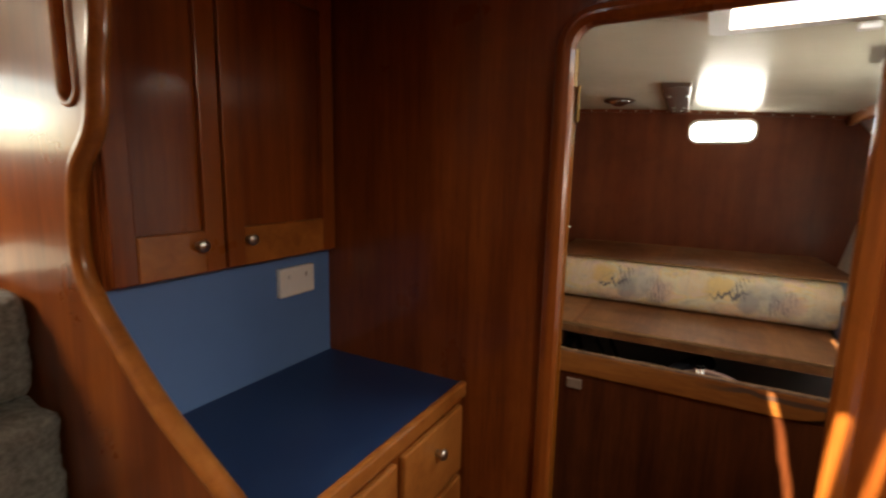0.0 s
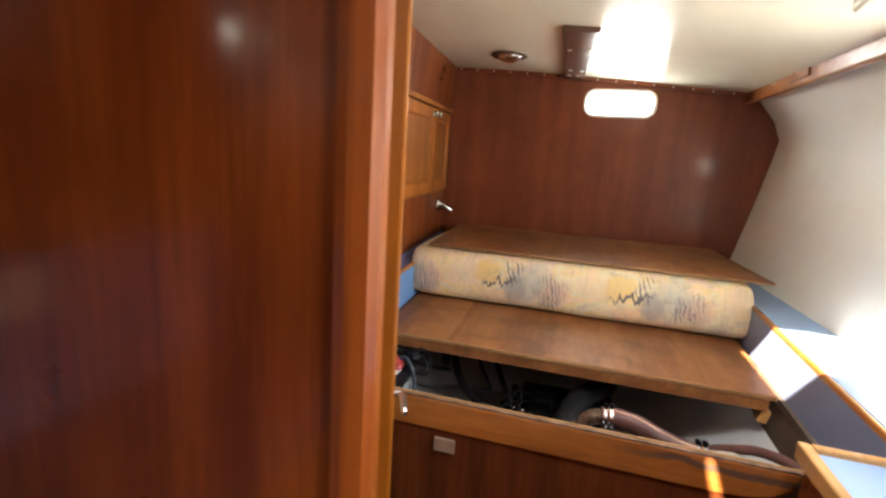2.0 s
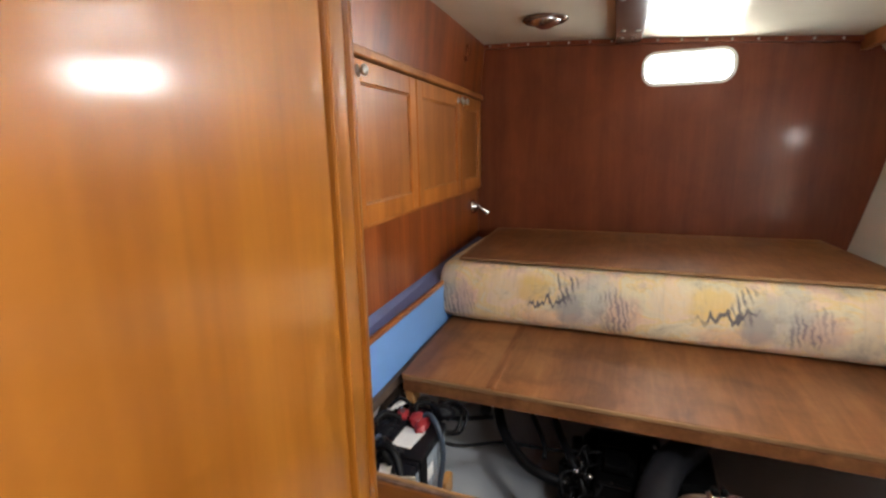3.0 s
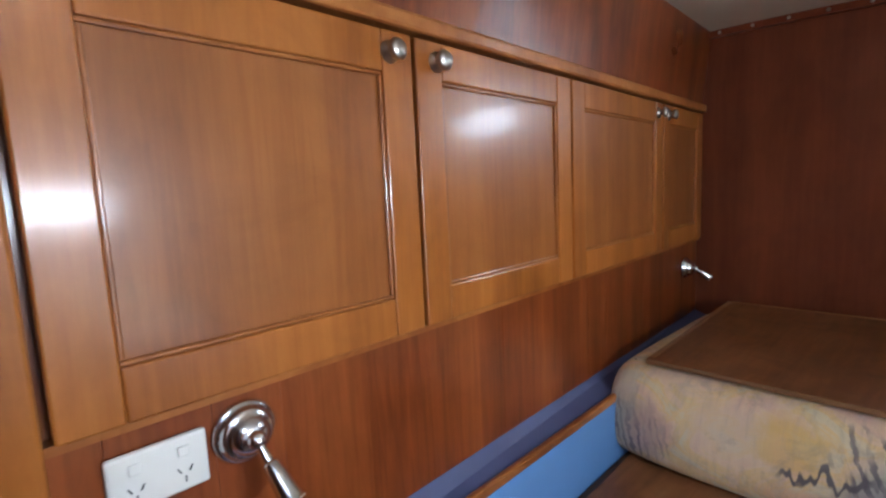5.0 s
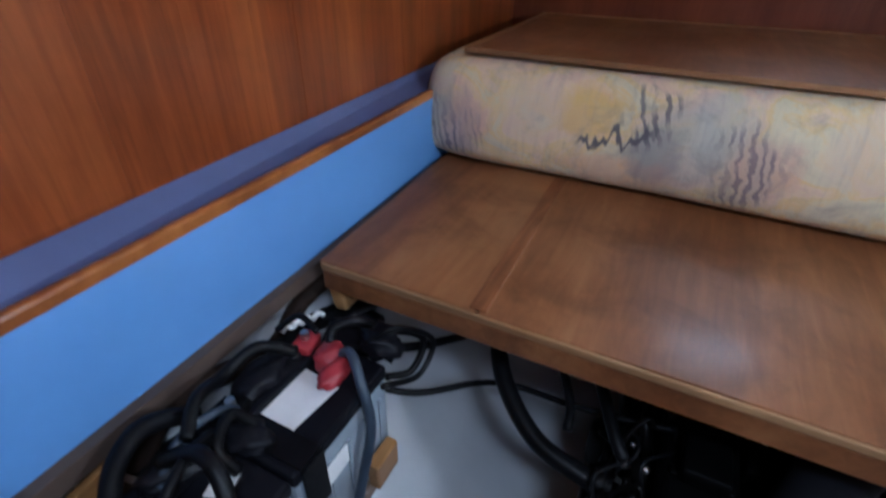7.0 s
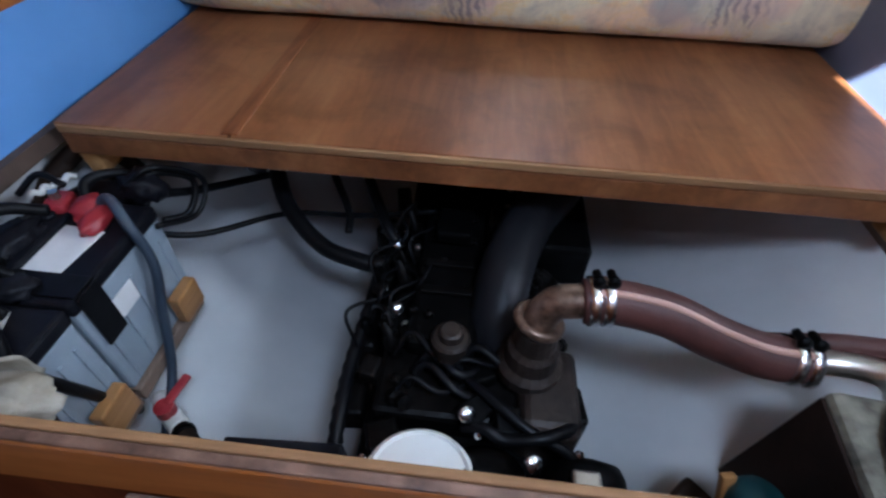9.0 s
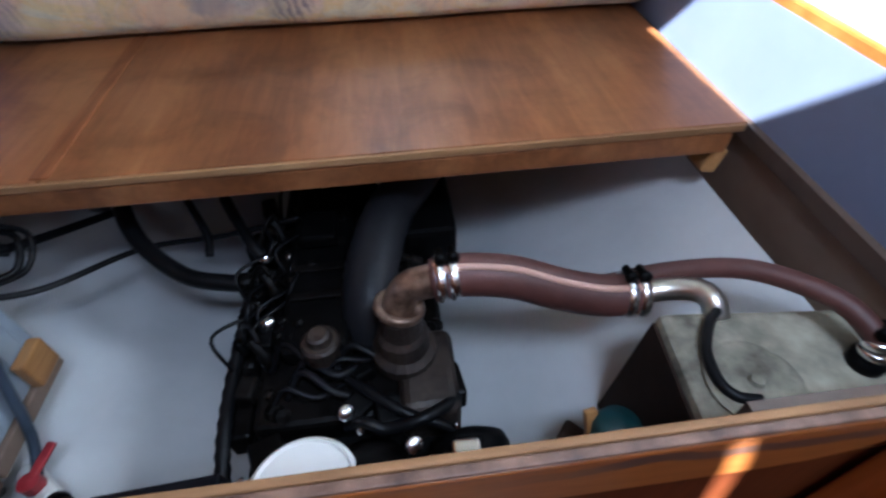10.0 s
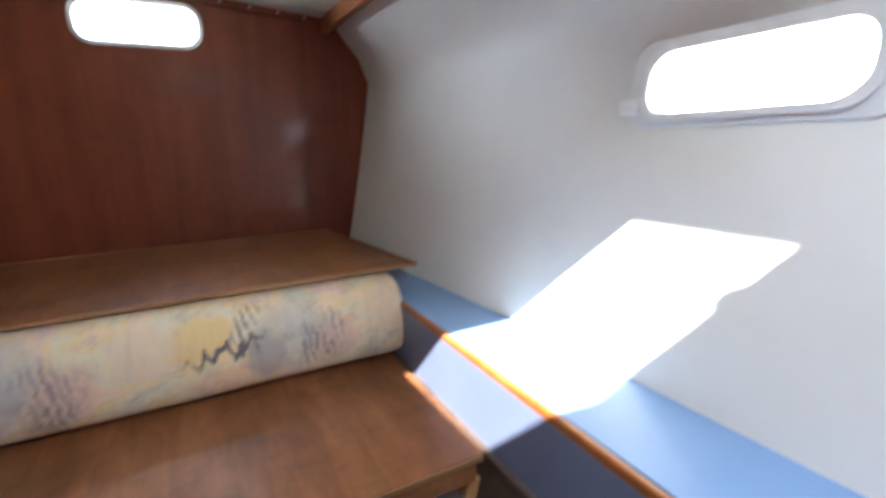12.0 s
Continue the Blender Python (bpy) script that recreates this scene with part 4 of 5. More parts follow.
part("block", slab([(-0.116, 0.28), (0.022, 0.28), (-0.036, 1.393), (-0.152, 1.393)], "z", bz - 0.022, bz + 0.006, (), 0.004), DARK_BLOCK, block)
for x, y in ((-0.10, 0.60), (-0.01, 0.62), (-0.11, 1.10), (-0.05, 1.12), (-0.12, 1.25), (-0.07, 1.27)):
    part("screw", turned([(0.011, 0), (0.009, -0.003), (0.0, -0.004)], pose(x, y, bz - 0.022), 12), SCREW, block, smooth=True)

hatch = thing("deck_hatch", "white framed deck hatch letting in bright sun", "hatch")
hx0, hx1, hy0, hy1 = HATCH
hz = roof_z(0.4)
part("frame", slab(round_rect(hx0 - 0.05, hx1 + 0.03, hy0 - 0.03, hy1 + 0.05, 0.04), "z", hz - 0.016, hz + 0.030, [[(hx0 + 0.002, hy0 + 0.002), (0.36, hy0 + 0.002), (hx1 - 0.002, hy0 + 0.115), (hx1 - 0.002, hy1 - 0.002), (hx0 + 0.002, hy1 - 0.002)]], 0.004), WHITE_PLASTIC, hatch)
part("catch", turned_box((0.05, 0.03, 0.02), pose(0.47, hy1 + 0.045, hz - 0.03), 0.006), WHITE_PLASTIC, hatch)
part("catch", turned_box((0.030, 0.075, 0.02), pose(0.648, hy0 + 0.115, hz - 0.026, 0, 0, 20), 0.006), WHITE_PLASTIC, hatch)
scoop = thing("air_vent", "pale moulded air scoop on the deckhead", "vent")
part("scoop", turned_box((0.10, 0.28, 0.045), pose(0.655, -0.29, roof_z(0.655) - 0.012, 0, 0, -10), 0.02, 3), CREAM, scoop)
clip_plate = thing("beam_bracket", "wooden bracket plate screwed to the deckhead beam", "bracket")
part("plate", slab([(0.62, 1.815), (0.80, 1.815), (0.78, 1.875), (0.64, 1.875)], "x", 0.838, 0.8445, (), 0.002), TRIM, clip_plate)
for y in (0.66, 0.76, 1.0, 1.03):
    part("screw", turned([(0.007, 0), (0.006, 0.003), (0.0, 0.004)], facing((0.8438, y, 1.84), (-1, 0, 0)), 10), SCREW, clip_plate, smooth=True)
span = [-0.86 + 1.72 * k / 12 for k in range(13)]
batten = [(x, roof_z(x) - 0.001) for x in span] + [(x, roof_z(x) - 0.024) for x in span[::-1]]
studs = structure("trim_stern", slab(batten, "y", BULK_Y - 0.024, BULK_Y - 0.001), MAHOGANY_AFT, "dark batten where bulkhead meets deckhead", "trim")
for k in range(16):
    sx = -0.80 + 0.105 * k
    part("stud", turned([(0.006, 0), (0.005, 0.003), (0.0, 0.004)], facing((sx, BULK_Y - 0.0238, roof_z(sx) - 0.012), (0, -1, 0)), 10), SCREW, studs, smooth=True)

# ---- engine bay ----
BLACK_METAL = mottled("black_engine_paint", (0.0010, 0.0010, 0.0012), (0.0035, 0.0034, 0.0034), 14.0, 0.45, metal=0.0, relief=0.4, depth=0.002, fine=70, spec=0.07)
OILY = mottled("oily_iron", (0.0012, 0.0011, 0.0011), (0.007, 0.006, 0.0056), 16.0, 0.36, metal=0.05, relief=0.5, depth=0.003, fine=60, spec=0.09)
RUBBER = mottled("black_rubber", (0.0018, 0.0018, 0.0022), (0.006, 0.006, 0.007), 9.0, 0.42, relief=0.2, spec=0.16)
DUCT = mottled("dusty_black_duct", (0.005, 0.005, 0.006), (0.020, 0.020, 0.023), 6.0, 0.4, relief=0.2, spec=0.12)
RED_HOSE = mottled("brown_red_hose", (0.050, 0.017, 0.013), (0.092, 0.032, 0.025), 12.0, 0.55, relief=0.35, depth=0.001, fine=160)
HOSE_STRIPE = mottled("hose_stripe", (0.36, 0.20, 0.15), (0.44, 0.26, 0.20), 15.0, 0.5)
CASTING = mottled("rusty_casting", (0.005, 0.0035, 0.003), (0.048, 0.033, 0.025), 18.0, 0.5, metal=0.3, relief=0.6, depth=0.003, fine=80)
BRONZE = mottled("tarnished_bronze", (0.05, 0.028, 0.018), (0.36, 0.24, 0.17), 34.0, 0.38, metal=0.6, relief=0.3, fine=90)
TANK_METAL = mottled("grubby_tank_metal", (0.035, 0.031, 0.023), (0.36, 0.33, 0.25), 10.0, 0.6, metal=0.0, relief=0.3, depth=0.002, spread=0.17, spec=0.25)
TANK_SIDE = mottled("dark_brown_side", (0.012, 0.007, 0.005), (0.040, 0.024, 0.017), 7.0, 0.7, spec=0.12)
BATTERY = mottled("grey_battery_case", (0.20, 0.235, 0.27), (0.30, 0.34, 0.38), 6.0, 0.4)
BATTERY_TOP = mottled("battery_lid", (0.004, 0.004, 0.006), (0.012, 0.012, 0.015), 9.0, 0.4, spec=0.12)
LABEL = mottled("paper_label", (0.62, 0.60, 0.58), (0.74, 0.72, 0.70), 20.0, 0.6, relief=0)
RED = mottled("red_plastic", (0.20, 0.012, 0.018), (0.36, 0.03, 0.036), 24.0, 0.4)
TEAL = mottled("dark_teal_paint", (0.006, 0.030, 0.034), (0.016, 0.065, 0.07), 10.0, 0.4)
BLUE_CABLE = mottled("slate_cable", (0.02, 0.03, 0.045), (0.045, 0.06, 0.085), 10.0, 0.45)
CANVAS = mottled("soiled_canvas", (0.24, 0.20, 0.14), (0.44, 0.40, 0.33), 14.0, 0.9, relief=0.6, depth=0.003)


def bilge_z(x):
    t = abs(x) / 0.70
    return 0.12 + (0.42 if x > 0 else 0.27) * t ** 1.6 + 2.4 * max(0.0, -0.69 - x)


bilge = bmesh.new()
xs = [-0.82 + 1.54 * k / 24 for k in range(25)]
yy = [-0.484 + 1.884 * k / 16 for k in range(17)]
grid = [[bilge.verts.new((x, y, bilge_z(x) + 0.006 * math.sin(7 * x + 4 * y) + 0.05 * max(0, y) ** 2)) for x in xs] for y in yy]
for a, b in zip(grid, grid[1:]):
    for k in range(24):
        bilge.faces.new((a[k], a[k + 1], b[k + 1], b[k]))
structure("floor_bilge", bilge, BILGE, "grey-white painted hull inside the engine bay", "hull", smooth=True)

engine = thing("engine", "oily black marine diesel engine under the berth", "engine")
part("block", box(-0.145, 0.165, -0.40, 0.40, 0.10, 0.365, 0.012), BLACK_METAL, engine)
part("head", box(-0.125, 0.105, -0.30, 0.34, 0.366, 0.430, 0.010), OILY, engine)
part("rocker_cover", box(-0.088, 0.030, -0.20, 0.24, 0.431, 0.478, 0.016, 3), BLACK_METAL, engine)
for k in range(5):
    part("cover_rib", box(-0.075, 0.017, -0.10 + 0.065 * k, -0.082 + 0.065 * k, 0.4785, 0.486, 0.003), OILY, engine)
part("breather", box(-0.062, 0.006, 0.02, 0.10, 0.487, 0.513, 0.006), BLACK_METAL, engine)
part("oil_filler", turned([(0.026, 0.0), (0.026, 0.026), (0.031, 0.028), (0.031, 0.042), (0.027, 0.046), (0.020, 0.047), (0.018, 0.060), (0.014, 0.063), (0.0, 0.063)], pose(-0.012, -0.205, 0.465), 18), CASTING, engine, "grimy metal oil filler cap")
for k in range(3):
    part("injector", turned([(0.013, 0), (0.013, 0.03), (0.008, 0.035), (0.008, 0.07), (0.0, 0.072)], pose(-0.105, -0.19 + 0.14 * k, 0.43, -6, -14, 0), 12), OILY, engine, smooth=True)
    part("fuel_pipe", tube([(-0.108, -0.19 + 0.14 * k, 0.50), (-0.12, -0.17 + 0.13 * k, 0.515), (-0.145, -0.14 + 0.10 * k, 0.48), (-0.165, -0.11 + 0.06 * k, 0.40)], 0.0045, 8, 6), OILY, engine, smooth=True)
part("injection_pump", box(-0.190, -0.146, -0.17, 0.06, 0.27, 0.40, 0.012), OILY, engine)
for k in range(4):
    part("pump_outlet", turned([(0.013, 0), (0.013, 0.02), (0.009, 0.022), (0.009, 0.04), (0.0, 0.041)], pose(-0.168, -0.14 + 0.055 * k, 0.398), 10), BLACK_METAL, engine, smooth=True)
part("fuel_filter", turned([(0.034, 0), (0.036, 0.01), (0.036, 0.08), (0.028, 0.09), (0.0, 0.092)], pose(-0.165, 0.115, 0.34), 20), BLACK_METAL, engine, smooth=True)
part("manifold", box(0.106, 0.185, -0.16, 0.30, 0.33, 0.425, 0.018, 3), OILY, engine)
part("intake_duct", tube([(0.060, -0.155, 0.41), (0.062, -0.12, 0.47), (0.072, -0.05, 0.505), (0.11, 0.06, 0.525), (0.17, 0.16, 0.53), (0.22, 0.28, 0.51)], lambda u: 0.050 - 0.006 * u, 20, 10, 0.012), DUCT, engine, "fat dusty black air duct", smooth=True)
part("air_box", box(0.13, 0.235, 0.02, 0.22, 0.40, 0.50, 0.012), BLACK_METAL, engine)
part("exhaust_casting", join(box(0.100, 0.195, -0.315, -0.165, 0.34, 0.455, 0.018, 3), turned([(0.052, 0), (0.052, 0.02), (0.042, 0.03), (0.040, 0.060), (0.033, 0.070), (0.031, 0.110)], pose(0.115, -0.205, 0.448), 20)), CASTING, engine, "rust-stained exhaust casting", smooth=False)
part("flange", turned([(0.036, 0.0), (0.039, 0.004), (0.039, 0.012), (0.034, 0.016), (0.026, 0.012)], pose(0.113, -0.198, 0.553, -8, 14, 0), 24), BRONZE, engine, smooth=True)
part("exhaust_elbow", tube([(0.113, -0.200, 0.560), (0.118, -0.198, 0.580), (0.132, -0.194, 0.600), (0.155, -0.195, 0.609), (0.180, -0.196, 0.613)], 0.0245, 18, 6), BRONZE, engine, "worn bronze exhaust elbow", smooth=True)
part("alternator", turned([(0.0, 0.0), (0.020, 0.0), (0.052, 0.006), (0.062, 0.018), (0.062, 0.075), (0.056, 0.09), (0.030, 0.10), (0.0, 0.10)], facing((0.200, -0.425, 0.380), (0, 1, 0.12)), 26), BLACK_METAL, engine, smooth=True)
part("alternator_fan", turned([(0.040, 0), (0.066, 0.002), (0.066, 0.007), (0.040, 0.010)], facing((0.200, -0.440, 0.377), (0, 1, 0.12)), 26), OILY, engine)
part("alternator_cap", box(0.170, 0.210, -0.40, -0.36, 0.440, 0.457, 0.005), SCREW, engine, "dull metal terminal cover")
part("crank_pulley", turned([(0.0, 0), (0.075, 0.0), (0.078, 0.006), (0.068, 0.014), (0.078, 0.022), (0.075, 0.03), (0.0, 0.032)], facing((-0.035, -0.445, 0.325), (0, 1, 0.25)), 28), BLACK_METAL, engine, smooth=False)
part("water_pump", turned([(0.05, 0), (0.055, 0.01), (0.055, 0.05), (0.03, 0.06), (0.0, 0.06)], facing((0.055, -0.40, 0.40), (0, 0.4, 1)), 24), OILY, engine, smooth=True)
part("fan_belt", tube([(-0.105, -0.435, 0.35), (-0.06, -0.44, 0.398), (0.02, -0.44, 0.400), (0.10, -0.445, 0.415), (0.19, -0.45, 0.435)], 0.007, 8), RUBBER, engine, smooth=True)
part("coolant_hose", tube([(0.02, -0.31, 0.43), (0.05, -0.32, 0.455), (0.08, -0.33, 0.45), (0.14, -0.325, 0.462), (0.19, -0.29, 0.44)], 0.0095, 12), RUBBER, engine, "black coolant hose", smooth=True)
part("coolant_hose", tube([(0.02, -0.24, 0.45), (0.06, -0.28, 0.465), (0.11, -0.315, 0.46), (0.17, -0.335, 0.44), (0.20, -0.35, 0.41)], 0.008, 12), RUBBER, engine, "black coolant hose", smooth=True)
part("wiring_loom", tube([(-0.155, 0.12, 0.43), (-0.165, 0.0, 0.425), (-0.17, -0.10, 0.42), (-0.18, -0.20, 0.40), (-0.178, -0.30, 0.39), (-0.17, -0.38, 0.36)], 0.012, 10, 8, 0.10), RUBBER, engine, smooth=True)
bits = random.Random(11)
for k in range(26):
    x, y = bits.uniform(-0.12, 0.09), bits.uniform(-0.28, 0.30)
    part("bolt", turned([(0.008, 0), (0.008, 0.007), (0.005, 0.010), (0.0, 0.011)], pose(x, y, 0.4305 if not -0.09 < x < 0.032 else 0.479, bits.uniform(-8, 8), bits.uniform(-8, 8), 0), 6), SCREW if k % 4 == 0 else OILY, engine)
for k in range(9):
    y0, x0 = bits.uniform(-0.26, 0.2), bits.uniform(-0.17, -0.09)
    part("wire", tube([(x0, y0, 0.44), (x0 + bits.uniform(-0.02, 0.03), y0 + 0.03, 0.475 + bits.uniform(0, 0.02)), (x0 + bits.uniform(0.0, 0.05), y0 + 0.09, 0.47), (x0 + bits.uniform(-0.03, 0.05), y0 + 0.15, 0.435)], 0.0035, 6, 6), RUBBER, engine, smooth=True)
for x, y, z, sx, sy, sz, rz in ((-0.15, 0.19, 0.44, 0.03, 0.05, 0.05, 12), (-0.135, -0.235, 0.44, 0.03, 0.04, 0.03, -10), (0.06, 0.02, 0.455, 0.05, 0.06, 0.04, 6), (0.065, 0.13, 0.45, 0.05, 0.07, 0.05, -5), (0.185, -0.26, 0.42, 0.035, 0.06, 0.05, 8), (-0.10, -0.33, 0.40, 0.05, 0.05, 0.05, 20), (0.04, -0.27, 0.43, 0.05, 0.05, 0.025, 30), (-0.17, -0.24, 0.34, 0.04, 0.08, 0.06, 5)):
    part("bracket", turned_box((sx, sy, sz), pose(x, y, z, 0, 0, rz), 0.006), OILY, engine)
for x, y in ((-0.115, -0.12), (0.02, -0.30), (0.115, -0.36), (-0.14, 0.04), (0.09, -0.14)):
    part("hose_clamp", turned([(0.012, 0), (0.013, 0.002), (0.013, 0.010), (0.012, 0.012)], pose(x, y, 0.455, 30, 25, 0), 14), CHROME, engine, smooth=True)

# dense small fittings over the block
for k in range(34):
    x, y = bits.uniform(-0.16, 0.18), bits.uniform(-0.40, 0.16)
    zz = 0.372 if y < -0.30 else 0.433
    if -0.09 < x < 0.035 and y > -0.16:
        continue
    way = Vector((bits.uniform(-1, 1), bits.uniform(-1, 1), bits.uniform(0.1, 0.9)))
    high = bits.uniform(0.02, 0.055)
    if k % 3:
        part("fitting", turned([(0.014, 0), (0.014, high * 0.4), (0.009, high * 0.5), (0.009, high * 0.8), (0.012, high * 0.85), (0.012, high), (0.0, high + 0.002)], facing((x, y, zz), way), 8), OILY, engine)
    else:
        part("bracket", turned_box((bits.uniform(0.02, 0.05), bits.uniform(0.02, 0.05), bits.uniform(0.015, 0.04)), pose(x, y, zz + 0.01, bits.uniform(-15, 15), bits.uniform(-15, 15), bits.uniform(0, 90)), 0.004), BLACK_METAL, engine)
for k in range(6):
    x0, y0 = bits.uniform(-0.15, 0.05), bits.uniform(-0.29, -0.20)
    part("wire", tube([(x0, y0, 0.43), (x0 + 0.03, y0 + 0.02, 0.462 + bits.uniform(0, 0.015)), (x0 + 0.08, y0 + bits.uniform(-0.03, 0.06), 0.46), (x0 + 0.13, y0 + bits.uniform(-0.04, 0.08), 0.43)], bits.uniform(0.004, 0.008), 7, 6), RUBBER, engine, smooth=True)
for k in range(7):
    part("bolt", turned([(0.0055, 0), (0.0055, 0.006), (0.0, 0.007)], facing((bits.uniform(-0.15, 0.19), bits.uniform(-0.40, 0.10), bits.uniform(0.44, 0.48)), (bits.uniform(-1, 1), -0.6, 0.8)), 6), CHROME, engine, "bright bolt head")

strainer = thing("water_strainer", "round white plastic strainer lid at the engine front", "strainer")
part("bowl", turned([(0.050, -0.13), (0.056, -0.02), (0.062, 0.0)], pose(-0.034, -0.402, 0.436, -10, 0, 0), 30), WHITE_PLASTIC, strainer, smooth=True)
part("lid", turned([(0.072, 0.0), (0.075, 0.004), (0.075, 0.020), (0.068, 0.026), (0.064, 0.022), (0.0, 0.024)], pose(-0.034, -0.4018, 0.4375, -10, 0, 0), 36), WHITE_PLASTIC, strainer, smooth=False)

control = thing("control_box", "flat black electrical box behind the lip", "control box")
part("case", turned_box((0.165, 0.085, 0.07), pose(-0.222, -0.412, 0.43, 6, 0, 3), 0.004), BATTERY_TOP, control)
part("bracket", turned_box((0.13, 0.05, 0.06), pose(-0.222, -0.42, 0.366, 6, 0, 3), 0.004), OILY, control)


def hose_ring(parent, place, way, r):
    part("clamp_band", turned([(r, -0.007), (r + 0.0025, -0.0065), (r + 0.0025, 0.0065), (r, 0.007)], facing(place, way), 26), CHROME, parent, "bright steel hose clamp", smooth=True)
    part("clamp_screw", turned([(0.006, -0.012), (0.006, 0.010), (0.009, 0.011), (0.009, 0.017), (0.0, 0.018)], facing(Vector(place) + Vector((0, 0.3, 1)).normalized() * (r + 0.006), Vector(way).cross(Vector((0, 0.3, 1)))), 10), BLACK_METAL, parent, smooth=True)


exhaust = thing("exhaust_hose", "thick brown-red exhaust hose with a pale stripe", "hose")
EX = [(0.166, -0.196, 0.612), (0.212, -0.197, 0.618), (0.280, -0.204, 0.610), (0.350, -0.216, 0.586), (0.415, -0.224, 0.570), (0.478, -0.227, 0.568)]
part("hose", tube(EX, 0.0315, 22, 10, 0.006), RED_HOSE, exhaust, smooth=True)
line = smooth_line(EX, 10)
part("stripe", tube([p + Vector((0, -0.011, 0.0275)) for p in line[2:-2]], 0.0055, 8, 1), HOSE_STRIPE, exhaust, "pale printed stripe", smooth=True)
for p, w in (((0.178, -0.196, 0.614), (1, 0, 0.1)), ((0.196, -0.1965, 0.617), (1, 0, 0.1)), ((0.450, -0.226, 0.5685), (1, -0.1, -0.05)), ((0.470, -0.227, 0.568), (1, -0.1, 0))):
    hose_ring(exhaust, p, w, 0.0325)
part("steel_bend", tube([(0.474, -0.227, 0.568), (0.510, -0.231, 0.577), (0.542, -0.248, 0.590), (0.553, -0.270, 0.592), (0.556, -0.290, 0.575)], 0.0175, 18, 6), SCREW, exhaust, "polished steel pipe bend", smooth=True)

vent = thing("vent_hose", "thin brown-red hose looping over the tank", "hose")
part("hose", tube([(0.36, -0.175, 0.535), (0.44, -0.190, 0.555), (0.52, -0.21, 0.592), (0.60, -0.255, 0.632), (0.665, -0.325, 0.645), (0.692, -0.376, 0.628), (0.695, -0.386, 0.605)], 0.0145, 16, 8), RED_HOSE, vent, smooth=True)
hose_ring(vent, (0.6945, -0.380, 0.622), (0.1, -0.4, -1), 0.0152)
hose_ring(vent, (0.695, -0.385, 0.608), (0.05, -0.2, -1), 0.0152)

tank = thing("metal_tank", "stained grey metal tank in the corner of the bay", "tank")
T = Matrix.Translation((0.595, -0.365, 0.0)) @ Matrix.Rotation(radians(-6), 4, "Z")
top = slab([(-0.132, 0.078), (0.128, 0.078), (0.128, -0.118), (-0.132, -0.118)], "z", 0.36, 0.585, (), 0.012)
top.transform(T)
part("body", top, TANK_METAL, tank)
# sloping side, much darker and browner than the tank body
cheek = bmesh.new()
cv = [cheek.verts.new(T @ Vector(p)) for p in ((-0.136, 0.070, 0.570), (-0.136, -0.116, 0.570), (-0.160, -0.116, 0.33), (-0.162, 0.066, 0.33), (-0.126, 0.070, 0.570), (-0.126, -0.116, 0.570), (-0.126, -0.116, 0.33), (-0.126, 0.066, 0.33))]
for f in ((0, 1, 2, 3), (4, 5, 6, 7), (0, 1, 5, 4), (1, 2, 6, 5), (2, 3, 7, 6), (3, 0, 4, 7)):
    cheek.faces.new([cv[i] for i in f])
part("sloping_side", cheek, TANK_SIDE, tank, "dark brown sloping side")
part("inspection_plate", turned([(0.060, 0), (0.060, 0.004), (0.054, 0.006), (0.010, 0.006), (0.008, 0.012), (0.0, 0.013)], T @ pose(-0.05, -0.035, 0.5855), 26), TANK_METAL, tank)
part("seal_hose", tube([(0.548, -0.290, 0.594), (0.525, -0.310, 0.597), (0.500, -0.350, 0.596), (0.494, -0.390, 0.596), (0.505, -0.412, 0.596), (0.530, -0.420, 0.596)], 0.0068, 12), RUBBER, tank, "black hose lying on the tank", smooth=True)
part("outlet_stub", turned([(0.022, 0), (0.022, 0.02), (0.016, 0.022), (0.016, 0.03)], pose(0.695, -0.386, 0.58), 16), BLACK_METAL, tank, smooth=True)

pump = thing("bilge_pump", "dark teal pump body beside the tank", "pump")
part("body", turned([(0.0, 0), (0.030, 0.002), (0.036, 0.02), (0.036, 0.07), (0.028, 0.085), (0.0, 0.088)], facing((0.400, -0.395, 0.395), (0.1, 0.25, 1)), 22), TEAL, pump, smooth=True)
part("motor", turned([(0.028, 0), (0.030, 0.05), (0.022, 0.06), (0.0, 0.06)], facing((0.345, -0.42, 0.385), (-0.2, 0.2, 1)), 18), BLACK_METAL, pump, smooth=True)
stick = thing("wooden_stick", "pale wooden stick standing beside the pump", "stick")
part("stick", strip_along((0.385, -0.425, 0.33), (0.372, -0.352, 0.475), 0.020, 0.010, 0.002), RAIL, stick)
bearer = thing("engine_bearer", "dark wooden engine bearer on the hull", "bearer")
part("bearer", strip_along((0.24, -0.475, 0.27), (0.39, -0.325, 0.345), 0.045, 0.06, 0.006), TANK_SIDE, bearer)


